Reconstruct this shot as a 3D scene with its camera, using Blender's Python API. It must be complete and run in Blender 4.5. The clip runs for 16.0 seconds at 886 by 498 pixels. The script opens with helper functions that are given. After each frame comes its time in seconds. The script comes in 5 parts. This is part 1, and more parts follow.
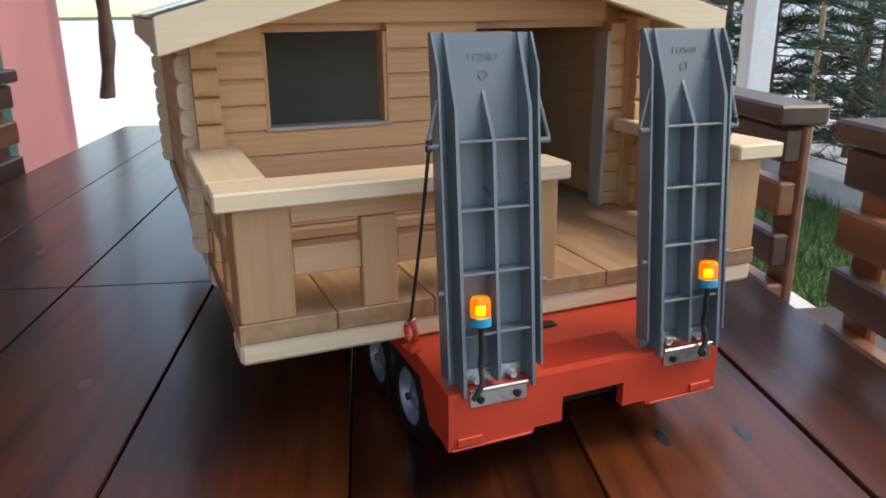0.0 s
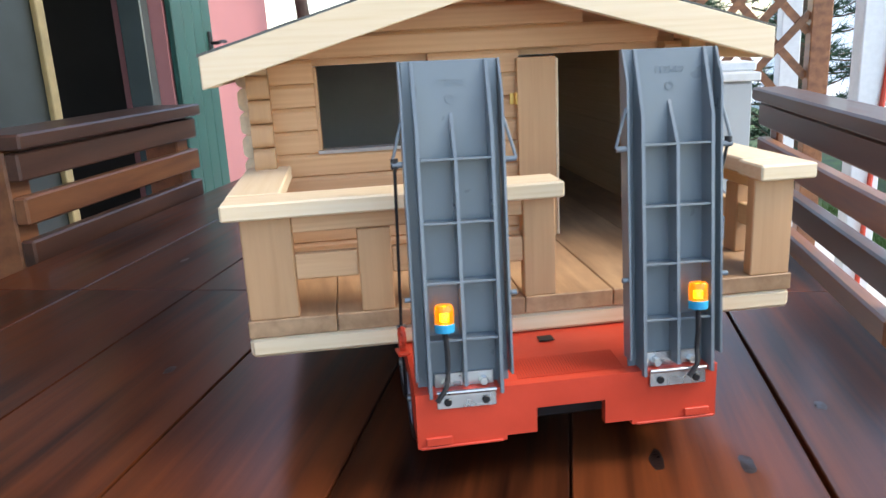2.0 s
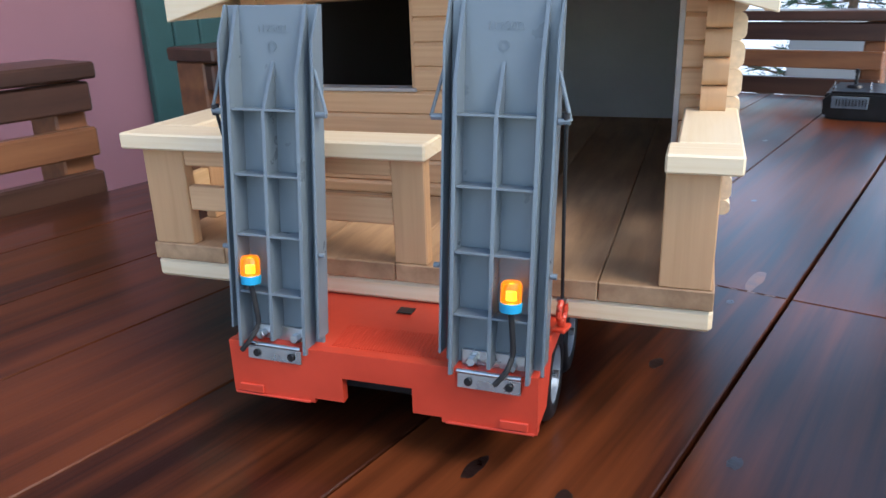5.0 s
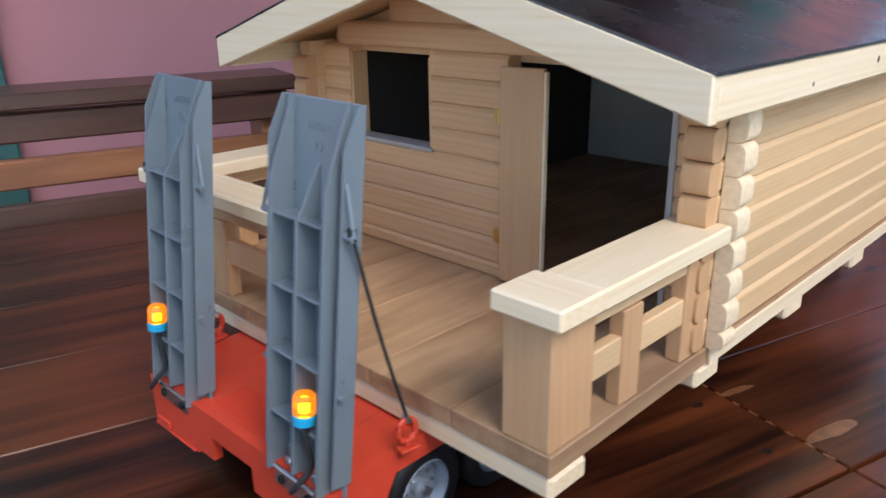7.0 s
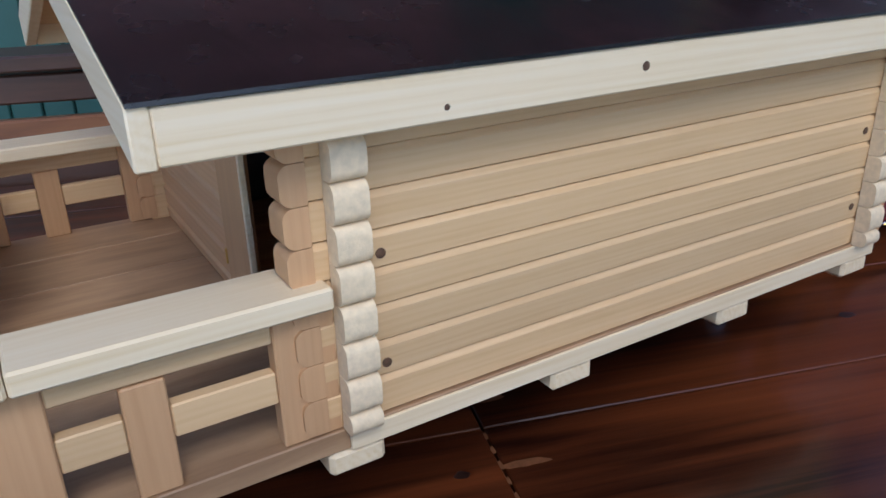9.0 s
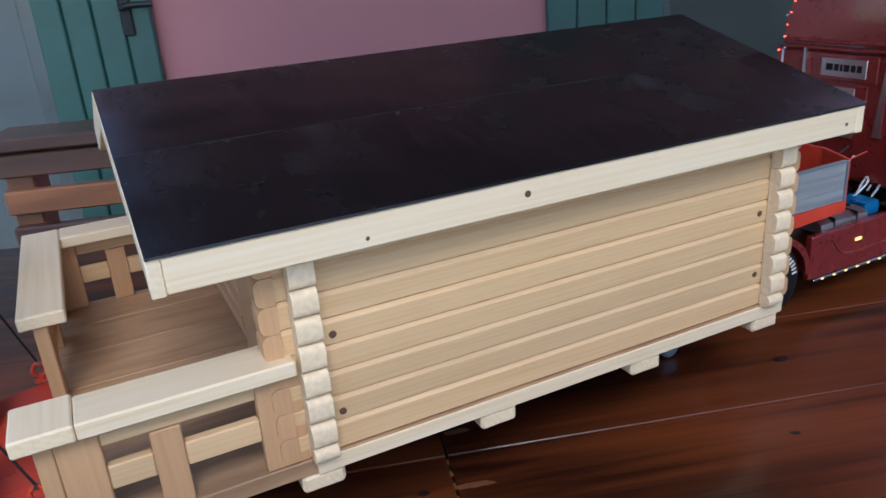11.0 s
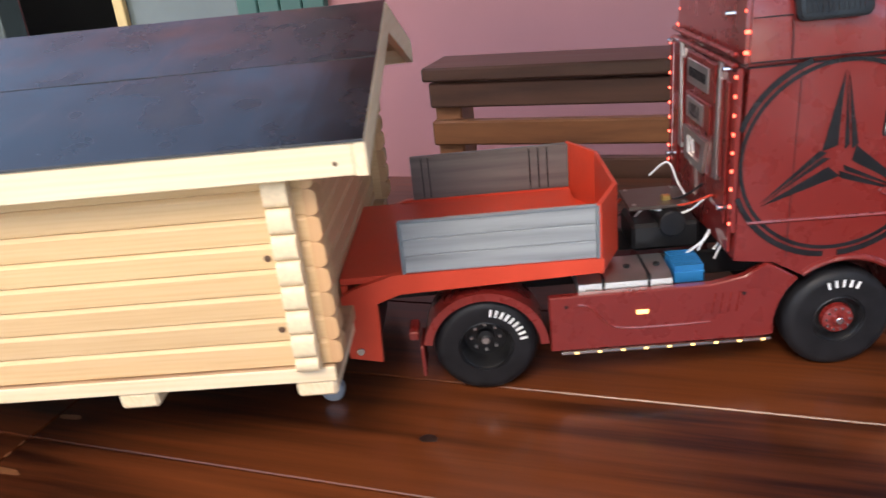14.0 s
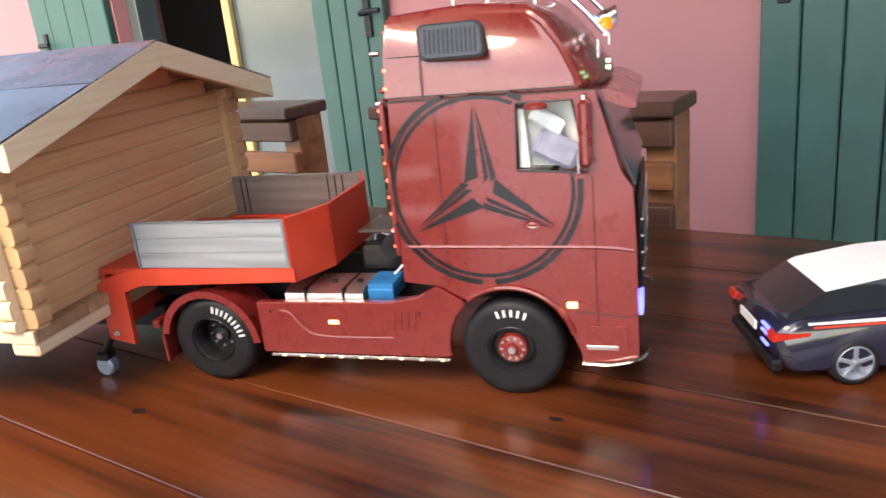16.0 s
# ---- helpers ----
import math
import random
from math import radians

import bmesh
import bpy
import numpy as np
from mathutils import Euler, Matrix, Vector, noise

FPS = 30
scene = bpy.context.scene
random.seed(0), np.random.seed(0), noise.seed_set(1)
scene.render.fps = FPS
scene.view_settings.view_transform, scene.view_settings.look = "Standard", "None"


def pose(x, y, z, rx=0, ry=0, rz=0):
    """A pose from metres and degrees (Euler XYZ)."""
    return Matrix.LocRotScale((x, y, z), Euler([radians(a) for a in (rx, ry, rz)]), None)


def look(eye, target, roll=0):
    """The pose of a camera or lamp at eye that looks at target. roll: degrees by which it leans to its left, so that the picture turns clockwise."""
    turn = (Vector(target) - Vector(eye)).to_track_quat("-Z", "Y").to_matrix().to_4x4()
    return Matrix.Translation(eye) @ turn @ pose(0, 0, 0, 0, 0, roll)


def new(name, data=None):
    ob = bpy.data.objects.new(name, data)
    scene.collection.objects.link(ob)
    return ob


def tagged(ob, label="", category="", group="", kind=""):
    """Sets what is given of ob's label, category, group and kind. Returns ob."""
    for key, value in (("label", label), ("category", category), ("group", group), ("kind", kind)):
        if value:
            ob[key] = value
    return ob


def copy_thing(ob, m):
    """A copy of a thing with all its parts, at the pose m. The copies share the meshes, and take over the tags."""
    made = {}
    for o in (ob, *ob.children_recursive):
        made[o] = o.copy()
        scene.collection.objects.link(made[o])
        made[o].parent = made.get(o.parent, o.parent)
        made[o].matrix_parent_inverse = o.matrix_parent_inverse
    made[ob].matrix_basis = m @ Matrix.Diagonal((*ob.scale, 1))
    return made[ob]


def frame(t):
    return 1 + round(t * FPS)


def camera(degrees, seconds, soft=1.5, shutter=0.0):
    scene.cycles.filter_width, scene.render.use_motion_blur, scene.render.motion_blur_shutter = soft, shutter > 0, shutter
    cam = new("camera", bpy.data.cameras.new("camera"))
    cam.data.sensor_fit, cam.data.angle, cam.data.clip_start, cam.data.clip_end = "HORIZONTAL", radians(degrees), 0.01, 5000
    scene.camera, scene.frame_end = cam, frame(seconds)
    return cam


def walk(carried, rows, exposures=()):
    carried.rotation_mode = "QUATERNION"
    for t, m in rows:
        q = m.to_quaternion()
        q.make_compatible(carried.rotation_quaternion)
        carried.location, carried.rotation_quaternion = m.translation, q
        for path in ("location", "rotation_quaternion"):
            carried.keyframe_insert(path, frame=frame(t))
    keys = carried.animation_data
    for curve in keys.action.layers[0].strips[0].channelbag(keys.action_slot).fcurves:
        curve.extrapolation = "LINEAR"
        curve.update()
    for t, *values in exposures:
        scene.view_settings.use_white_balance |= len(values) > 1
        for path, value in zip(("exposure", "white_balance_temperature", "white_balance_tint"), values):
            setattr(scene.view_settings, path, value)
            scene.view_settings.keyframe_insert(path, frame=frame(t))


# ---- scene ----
cam = camera(60.6, 16.0, 1.5, 0.4)
PATH = [
    (0, (-0.236, -0.349, 0.267), (0.472, 1.424, -0.331), -0.5),
    (0.5, (-0.223, -0.354, 0.247), (0.355, 1.474, -0.322), -0.9),
    (1, (-0.181, -0.373, 0.251), (0.212, 1.507, -0.304), -2.2),
    (1.5, (-0.152, -0.39, 0.256), (0.114, 1.517, -0.284), -2.2),
    (2, (-0.119, -0.414, 0.264), (0.092, 1.507, -0.252), -3.0),
    (2.5, (-0.077, -0.428, 0.267), (0.078, 1.501, -0.237), -2.9),
    (3, (-0.021, -0.441, 0.279), (-0.013, 1.485, -0.259), -2.3),
    (3.5, (0.047, -0.398, 0.27), (-0.096, 1.507, -0.322), -1.2),
    (4, (0.089, -0.388, 0.264), (-0.215, 1.491, -0.352), -1.8),
    (6.5, (0.309, -0.229, 0.29), (-0.858, 1.237, -0.408), -0.8),
    (7, (0.359, -0.177, 0.306), (-0.982, 1.148, -0.359), -0.9),
    (7.5, (0.414, -0.103, 0.309), (-1.017, 1.121, -0.367), -0.8),
    (8, (0.434, -0.02, 0.304), (-1.055, 1.12, -0.392), -0.5),
    (8.5, (0.442, 0.095, 0.304), (-1.12, 1.092, -0.448), -0.9),
    (11, (0.6, 0.134, 0.402), (-1.096, 0.909, -0.324), -4.3),
    (11.5, (0.606, 0.267, 0.401), (-1.175, 0.828, -0.315), -4.3),
    (12, (0.583, 0.375, 0.384), (-1.2, 0.872, -0.375), -4.4),
    (12.5, (0.531, 0.487, 0.378), (-1.246, 0.957, -0.409), -4.3),
    (13, (0.561, 0.552, 0.382), (-1.252, 0.809, -0.421), -5.4),
    (13.5, (0.603, 0.667, 0.384), (-1.241, 0.652, -0.39), -5.6),
    (14, (0.641, 0.775, 0.377), (-1.197, 0.631, -0.397), -6.1),
    (14.5, (0.63, 0.911, 0.364), (-1.194, 0.584, -0.389), -6.4),
    (15, (0.637, 1.008, 0.374), (-1.165, 0.494, -0.326), -6.9),
    (15.5, (0.662, 1.1, 0.359), (-1.15, 0.565, -0.297), -4.8),
    (16, (0.648, 1.196, 0.333), (-1.156, 0.587, -0.279), -6.0),
]
EXPOSURES = [(0, 1.35, 7500, 10), (2.5, 2.05, 6700, 8), (4, 1.95, 6300, 8), (6.5, 1.25, 6300, 9), (7.0, 1.35, 6200, 9), (8.5, 0.72, 5600, 8), (11.5, 0.95, 5800, 9), (12.5, 1.1, 7000, 11), (14.5, 1.95, 7400, 13), (15.5, 2.05, 7900, 14), (16, 2.3, 8100, 14)]
walk(cam, [(t, look(eye, target, roll)) for t, eye, target, roll in PATH], EXPOSURES)

# ---- light ----
world = bpy.data.worlds.new("daylight")
scene.world = world
world.use_nodes = True
wn = world.node_tree
sky = wn.nodes.new("ShaderNodeTexSky")
sky.sky_type = "NISHITA"
sky.sun_disc = False
sky.sun_elevation = radians(49)
sky.sun_rotation = radians(105)
wn.links.new(sky.outputs[0], wn.nodes["Background"].inputs[0])
wn.nodes["Background"].inputs[1].default_value = 0.15
sun_data = bpy.data.lights.new("sun", "SUN")
sun_data.energy = 0.85
sun_data.angle = radians(25)
sun_data.color = (1.0, 0.92, 0.82)
sun = new("sun", sun_data)
sun.matrix_world = look((2.70, -0.725, 3.22), (0, 0, 0))

# ---- helpers of this scene ----
TABLE_TURN = -16.26          # the table, chairs and walls stand askew to the trailer
COS, SIN = math.cos(radians(TABLE_TURN)), math.sin(radians(TABLE_TURN))


def room(p, q, z=0.0, turn=0.0):
    """A pose in the room's own axes: p across the table, q along it."""
    return pose(p * COS - q * SIN, p * SIN + q * COS, z, 0, 0, TABLE_TURN + turn)


def add_box(bm, x0, x1, y0, y1, z0, z1, bev=0.0, m=None):
    """A box with chamfered edges."""
    lo, hi = (min(x0, x1), min(y0, y1), min(z0, z1)), (max(x0, x1), max(y0, y1), max(z0, z1))
    b = min(bev, *[(hi[i] - lo[i]) * 0.45 for i in range(3)])
    def put(co):
        co = Vector(co)
        return bm.verts.new(m @ co if m else co)
    if b <= 0:
        v = [put((x, y, z)) for z in (lo[2], hi[2]) for y in (lo[1], hi[1]) for x in (lo[0], hi[0])]
        for f in ((0, 2, 3, 1), (4, 5, 7, 6), (0, 1, 5, 4), (2, 6, 7, 3), (0, 4, 6, 2), (1, 3, 7, 5)):
            bm.faces.new([v[i] for i in f])
        return
    grid = {}
    for sx in (0, 1):
        for sy in (0, 1):
            for sz in (0, 1):
                s = (sx, sy, sz)
                for ax in range(3):
                    grid[s, ax] = put([(hi, lo)[1 - s[i]][i] + (0 if i == ax else (b if s[i] == 0 else -b)) for i in range(3)])
    for ax in range(3):
        a1, a2 = (ax + 1) % 3, (ax + 2) % 3
        for sgn in (0, 1):
            ring = []
            for u, w in ((0, 0), (1, 0), (1, 1), (0, 1)):
                s = [0, 0, 0]
                s[ax], s[a1], s[a2] = sgn, u, w
                ring.append(grid[tuple(s), ax])
            bm.faces.new(ring if sgn else ring[::-1])
        for u in (0, 1):
            for w in (0, 1):
                s0, s1 = [0, 0, 0], [0, 0, 0]
                s0[ax], s1[ax] = 0, 1
                s0[a1] = s1[a1] = u
                s0[a2] = s1[a2] = w
                quad = [grid[tuple(s0), a1], grid[tuple(s1), a1], grid[tuple(s1), a2], grid[tuple(s0), a2]]
                bm.faces.new(quad if u == w else quad[::-1])
    for sx in (0, 1):
        for sy in (0, 1):
            for sz in (0, 1):
                tri = [grid[(sx, sy, sz), a] for a in range(3)]
                bm.faces.new(tri if (sx + sy + sz) % 2 else tri[::-1])


def add_prism(bm, pts, axis, a, b, m=None):
    """A flat outline (two of the coordinates, in order) drawn out along the third axis from a to b."""
    def put(u, w, d):
        co = Vector({"x": (d, u, w), "y": (u, d, w), "z": (u, w, d)}[axis])
        return bm.verts.new(m @ co if m else co)
    one = [put(u, w, a) for u, w in pts]
    two = [put(u, w, b) for u, w in pts]
    n = len(pts)
    faces = [bm.faces.new(one[::-1]), bm.faces.new(two)]
    for i in range(n):
        faces.append(bm.faces.new((one[i], one[(i + 1) % n], two[(i + 1) % n], two[i])))
    bmesh.ops.recalc_face_normals(bm, faces=faces)


def add_lathe(bm, profile, centre, axis="x", seg=32, caps=True):
    """A turned body: profile of (distance along the axis, radius)."""
    rings = []
    for d, r in profile:
        ring = []
        for i in range(seg):
            a = 2 * math.pi * i / seg
            u, w = r * math.cos(a), r * math.sin(a)
            co = {"x": (d, u, w), "y": (u, d, w), "z": (u, w, d)}[axis]
            ring.append(bm.verts.new(Vector(centre) + Vector(co)))
        rings.append(ring)
    faces = []
    for r0, r1 in zip(rings, rings[1:]):
        for i in range(seg):
            faces.append(bm.faces.new((r0[i], r0[(i + 1) % seg], r1[(i + 1) % seg], r1[i])))
    for ring in (rings[0], rings[-1]):
        if caps and profile[rings.index(ring)][1] > 1e-5:
            faces.append(bm.faces.new(ring))
    bmesh.ops.recalc_face_normals(bm, faces=faces)


def add_cyl(bm, centre, r, d0, d1, axis="z", seg=20, bev=0.0):
    if bev:
        add_lathe(bm, [(d0, r - bev), (d0 + bev, r), (d1 - bev, r), (d1, r - bev)], centre, axis, seg)
    else:
        add_lathe(bm, [(d0, r), (d1, r)], centre, axis, seg)


def add_tube(bm, pts, r, seg=8):
    """A round bar or wire along a line of points."""
    pts = [Vector(p) for p in pts]
    rings = []
    for i, p in enumerate(pts):
        d = (pts[min(i + 1, len(pts) - 1)] - pts[max(i - 1, 0)]).normalized()
        side = d.cross(Vector((0.13, 0.21, 0.97)) if abs(d.z) < 0.9 else Vector((1, 0.1, 0))).normalized()
        up = side.cross(d)
        rings.append([bm.verts.new(p + r * (side * math.cos(2 * math.pi * k / seg) + up * math.sin(2 * math.pi * k / seg))) for k in range(seg)])
    faces = [bm.faces.new(rings[0]), bm.faces.new(rings[-1][::-1])]
    for r0, r1 in zip(rings, rings[1:]):
        for i in range(seg):
            faces.append(bm.faces.new((r0[i], r0[(i + 1) % seg], r1[(i + 1) % seg], r1[i])))
    bmesh.ops.recalc_face_normals(bm, faces=faces)


def bend(pts, n=10):
    """A smooth line through the points."""
    pts = [Vector(p) for p in pts]
    out = []
    for i in range(len(pts) - 1):
        p0, p1, p2, p3 = pts[max(i - 1, 0)], pts[i], pts[i + 1], pts[min(i + 2, len(pts) - 1)]
        for k in range(n):
            t = k / n
            out.append(0.5 * ((2 * p1) + (p2 - p0) * t + (2 * p0 - 5 * p1 + 4 * p2 - p3) * t * t + (3 * p1 - p0 - 3 * p2 + p3) * t ** 3))
    return out + [pts[-1]]


def mesh_of(name, bm, mat, smooth=35):
    me = bpy.data.meshes.new(name)
    bm.to_mesh(me)
    bm.free()
    if smooth:
        me.polygons.foreach_set("use_smooth", [True] * len(me.polygons))
        me.set_sharp_from_angle(angle=radians(smooth))
    if mat:
        me.materials.append(mat)
    return me


def part(name, bm, mat, parent=None, label="", smooth=35, m=None):
    ob = new(name, mesh_of(name, bm, mat, smooth))
    if parent:
        ob.parent = parent
    if m:
        ob.matrix_basis = m
    if label:
        tagged(ob, label)
    return ob


def thing(name, label, category, m=None, group="", kind=""):
    ob = new(name)
    ob.empty_display_size = 0.02
    if m:
        ob.matrix_basis = m
    return tagged(ob, label, category, group, kind)


def whole(name, bm, mat, label, category, m=None, group="", kind="", smooth=35):
    ob = part(name, bm, mat, None, "", smooth, m)
    return tagged(ob, label, category, group, kind)


def box_part(name, mat, parent, dims, bev=0.0005, label="", m=None):
    bm = bmesh.new()
    add_box(bm, *dims, bev)
    return part(name, bm, mat, parent, label, 35, m)


# ---- materials ----
def material(name, color=(0.5, 0.5, 0.5), rough=0.5, metal=0.0, **extra):
    mat = bpy.data.materials.new(name)
    mat.use_nodes = True
    b = mat.node_tree.nodes["Principled BSDF"]
    b.inputs["Base Color"].default_value = (*color, 1)
    b.inputs["Roughness"].default_value = rough
    b.inputs["Metallic"].default_value = metal
    for key, value in extra.items():
        b.inputs[key.replace("_", " ")].default_value = value
    return mat


def nodes_of(mat):
    nt = mat.node_tree
    return nt, nt.nodes["Principled BSDF"], nt.nodes.new, nt.links.new


def ramp(nt, stops):
    r = nt.nodes.new("ShaderNodeValToRGB")
    el = r.color_ramp.elements
    while len(el) < len(stops):
        el.new(0.5)
    for e, (at, col) in zip(el, stops):
        e.position, e.color = at, (*col, 1)
    return r


def coords(nt, scale, rot=(0, 0, 0), jitter=True):
    """The object's own coordinates, stretched, and shifted by chance from piece to piece."""
    tc = nt.nodes.new("ShaderNodeTexCoord")
    mp = nt.nodes.new("ShaderNodeMapping")
    mp.inputs["Scale"].default_value = scale
    mp.inputs["Rotation"].default_value = [radians(a) for a in rot]
    nt.links.new(tc.outputs["Object"], mp.inputs["Vector"])
    if jitter:
        info = nt.nodes.new("ShaderNodeObjectInfo")
        mul = nt.nodes.new("ShaderNodeMath")
        mul.operation = "MULTIPLY"
        mul.inputs[1].default_value = 37.0
        nt.links.new(info.outputs["Random"], mul.inputs[0])
        nt.links.new(mul.outputs[0], mp.inputs["Location"])
    return mp


def wood(name, light, dark, scale, rough=0.55, bump=0.15, var=0.25, coat=0.0, knots=0.0, stain=None, coat_rough=0.15, rings=0.12):
    """Wood with long grain; scale is small along the grain and large across it."""
    mat = material(name, light, rough)
    nt, b, node, link = nodes_of(mat)
    mp = coords(nt, scale)
    warp = node("ShaderNodeTexNoise")
    warp.inputs["Scale"].default_value = 0.6
    warp.inputs["Detail"].default_value = 3
    link(mp.outputs[0], warp.inputs["Vector"])
    add = node("ShaderNodeVectorMath")
    add.operation = "MULTIPLY_ADD"
    link(warp.outputs["Color"], add.inputs[0])
    add.inputs[1].default_value = (0.9, 0.9, 0.9)
    link(mp.outputs[0], add.inputs[2])
    grain = node("ShaderNodeTexNoise")
    grain.inputs["Scale"].default_value = 1.1
    grain.inputs["Detail"].default_value = 7
    grain.inputs["Roughness"].default_value = 0.62
    link(add.outputs[0], grain.inputs["Vector"])
    wave = node("ShaderNodeTexWave")
    wave.wave_type = "RINGS"
    wave.inputs["Scale"].default_value = 0.35
    wave.inputs["Distortion"].default_value = 3.0
    wave.inputs["Detail"].default_value = 2
    link(add.outputs[0], wave.inputs["Vector"])
    mix = node("ShaderNodeMix")
    mix.inputs[0].default_value = rings
    link(grain.outputs["Fac"], mix.inputs[2])
    link(wave.outputs["Fac"], mix.inputs[3])
    r = ramp(nt, [(0.28, dark), (0.5, [(a + c) / 2 * 1.02 for a, c in zip(light, dark)]), (0.72, light)])
    link(mix.outputs[0], r.inputs[0])
    col = r.outputs[0]
    info = node("ShaderNodeObjectInfo")
    hsv = node("ShaderNodeHueSaturation")
    mr = node("ShaderNodeMapRange")
    mr.inputs[3].default_value, mr.inputs[4].default_value = 1 - var * 0.6, 1 + var * 0.4
    link(info.outputs["Random"], mr.inputs[0])
    link(mr.outputs[0], hsv.inputs["Value"])
    link(col, hsv.inputs["Color"])
    col = hsv.outputs[0]
    if knots:
        tc = coords(nt, [math.copysign(max(abs(s) * 0.22, 0.0), 1) for s in scale])
        vo = node("ShaderNodeTexVoronoi")
        vo.inputs["Scale"].default_value = knots
        link(tc.outputs[0], vo.inputs["Vector"])
        kr = ramp(nt, [(0.03, (1, 1, 1)), (0.10, (0, 0, 0))])
        link(vo.outputs["Distance"], kr.inputs[0])
        mk = node("ShaderNodeMix")
        mk.data_type = "RGBA"
        link(kr.outputs[0], mk.inputs[0])
        link(col, mk.inputs[6])
        mk.inputs[7].default_value = (dark[0] * 0.4, dark[1] * 0.32, dark[2] * 0.3, 1)
        col = mk.outputs[2]
    if stain:
        tc = coords(nt, (1, 1, 1))
        sn = node("ShaderNodeTexNoise")
        sn.inputs["Scale"].default_value = stain[0]
        sn.inputs["Detail"].default_value = 4
        link(tc.outputs[0], sn.inputs["Vector"])
        sr = ramp(nt, [(0.45, (0, 0, 0)), (0.7, (1, 1, 1))])
        link(sn.outputs["Fac"], sr.inputs[0])
        ms = node("ShaderNodeMix")
        ms.data_type = "RGBA"
        ml = node("ShaderNodeMath")
        ml.operation = "MULTIPLY"
        ml.inputs[1].default_value = stain[2]
        link(sr.outputs[0], ml.inputs[0])
        link(ml.outputs[0], ms.inputs[0])
        link(col, ms.inputs[6])
        ms.inputs[7].default_value = (*stain[1], 1)
        col = ms.outputs[2]
    link(col, b.inputs["Base Color"])
    rr = node("ShaderNodeMapRange")
    rr.inputs[3].default_value, rr.inputs[4].default_value = rough * 0.75, min(rough * 1.3, 1)
    link(grain.outputs["Fac"], rr.inputs[0])
    link(rr.outputs[0], b.inputs["Roughness"])
    bp = node("ShaderNodeBump")
    bp.inputs["Strength"].default_value = bump
    bp.inputs["Distance"].default_value = 0.001
    link(mix.outputs[0], bp.inputs["Height"])
    link(bp.outputs[0], b.inputs["Normal"])
    b.inputs["Coat Weight"].default_value = coat
    b.inputs["Coat Roughness"].default_value = coat_rough
    return mat


def mottled(name, color, rough=0.4, metal=0.0, amount=0.2, scale=40.0, bump=0.05, fine=400.0, **extra):
    """Paint, plastic, plaster or metal with blotches, dust and a fine relief."""
    mat = material(name, color, rough, metal, **extra)
    nt, b, node, link = nodes_of(mat)
    tc = coords(nt, (1, 1, 1))
    n1 = node("ShaderNodeTexNoise")
    n1.inputs["Scale"].default_value = scale
    n1.inputs["Detail"].default_value = 5
    n2 = node("ShaderNodeTexNoise")
    n2.inputs["Scale"].default_value = fine
    n2.inputs["Detail"].default_value = 3
    for n in (n1, n2):
        link(tc.outputs[0], n.inputs["Vector"])
    r = ramp(nt, [(0.3, [c * (1 - amount) for c in color]), (0.7, [min(c * (1 + amount * 0.6) + 0.01 * amount, 1) for c in color])])
    link(n1.outputs["Fac"], r.inputs[0])
    link(r.outputs[0], b.inputs["Base Color"])
    mr = node("ShaderNodeMapRange")
    mr.inputs[3].default_value, mr.inputs[4].default_value = max(rough * 0.7, 0.02), min(rough * 1.35, 1)
    link(n1.outputs["Fac"], mr.inputs[0])
    link(mr.outputs[0], b.inputs["Roughness"])
    if bump:
        bp = node("ShaderNodeBump")
        bp.inputs["Strength"].default_value = bump
        bp.inputs["Distance"].default_value = 0.0008
        link(n2.outputs["Fac"], bp.inputs["Height"])
        link(bp.outputs[0], b.inputs["Normal"])
    return mat


def glowing(name, color, strength):
    return material(name, color, 0.3, 0.0, Emission_Color=(*color, 1), Emission_Strength=strength)


TABLE_WOOD = wood("table wood varnished", (0.135, 0.034, 0.010), (0.013, 0.0036, 0.002), (60, 2.2, 60), 0.4, 0.45, 0.3, 0.7, 0.0, coat_rough=0.2, rings=0.3)
TABLE_WOOD.node_tree.nodes["Principled BSDF"].inputs["Specular IOR Level"].default_value = 0.1
SEAT_WOOD = wood("chair wood varnished", (0.34, 0.135, 0.052), (0.15, 0.052, 0.022), (30, 3, 30), 0.4, 0.25, 0.35, 0.2)
SEAT_DARK = wood("chair wood dark stain", (0.105, 0.044, 0.025), (0.04, 0.017, 0.010), (30, 3, 30), 0.4, 0.25, 0.3, 0.2)
PINE_Y = wood("planed pine", (0.66, 0.45, 0.245), (0.58, 0.37, 0.18), (260, 9, 260), 0.55, 0.1, 0.12)
PINE_X = wood("planed pine crosswise", (0.64, 0.39, 0.205), (0.54, 0.31, 0.15), (9, 260, 260), 0.55, 0.1, 0.12)
PINE_Z = wood("planed pine upright", (0.55, 0.325, 0.165), (0.47, 0.265, 0.125), (240, 240, 9), 0.55, 0.1, 0.14)
SPRUCE_Y = wood("pale spruce", (0.76, 0.63, 0.45), (0.69, 0.53, 0.32), (220, 7, 220), 0.6, 0.1, 0.08)
SPRUCE_X = wood("pale spruce crosswise", (0.76, 0.63, 0.45), (0.68, 0.52, 0.31), (7, 220, 220), 0.6, 0.1, 0.08)
FLOOR_WOOD = wood("stained porch boards", (0.52, 0.33, 0.18), (0.27, 0.15, 0.075), (75, 9, 75), 0.55, 0.2, 0.3, stain=(14.0, (0.18, 0.10, 0.055), 0.35))


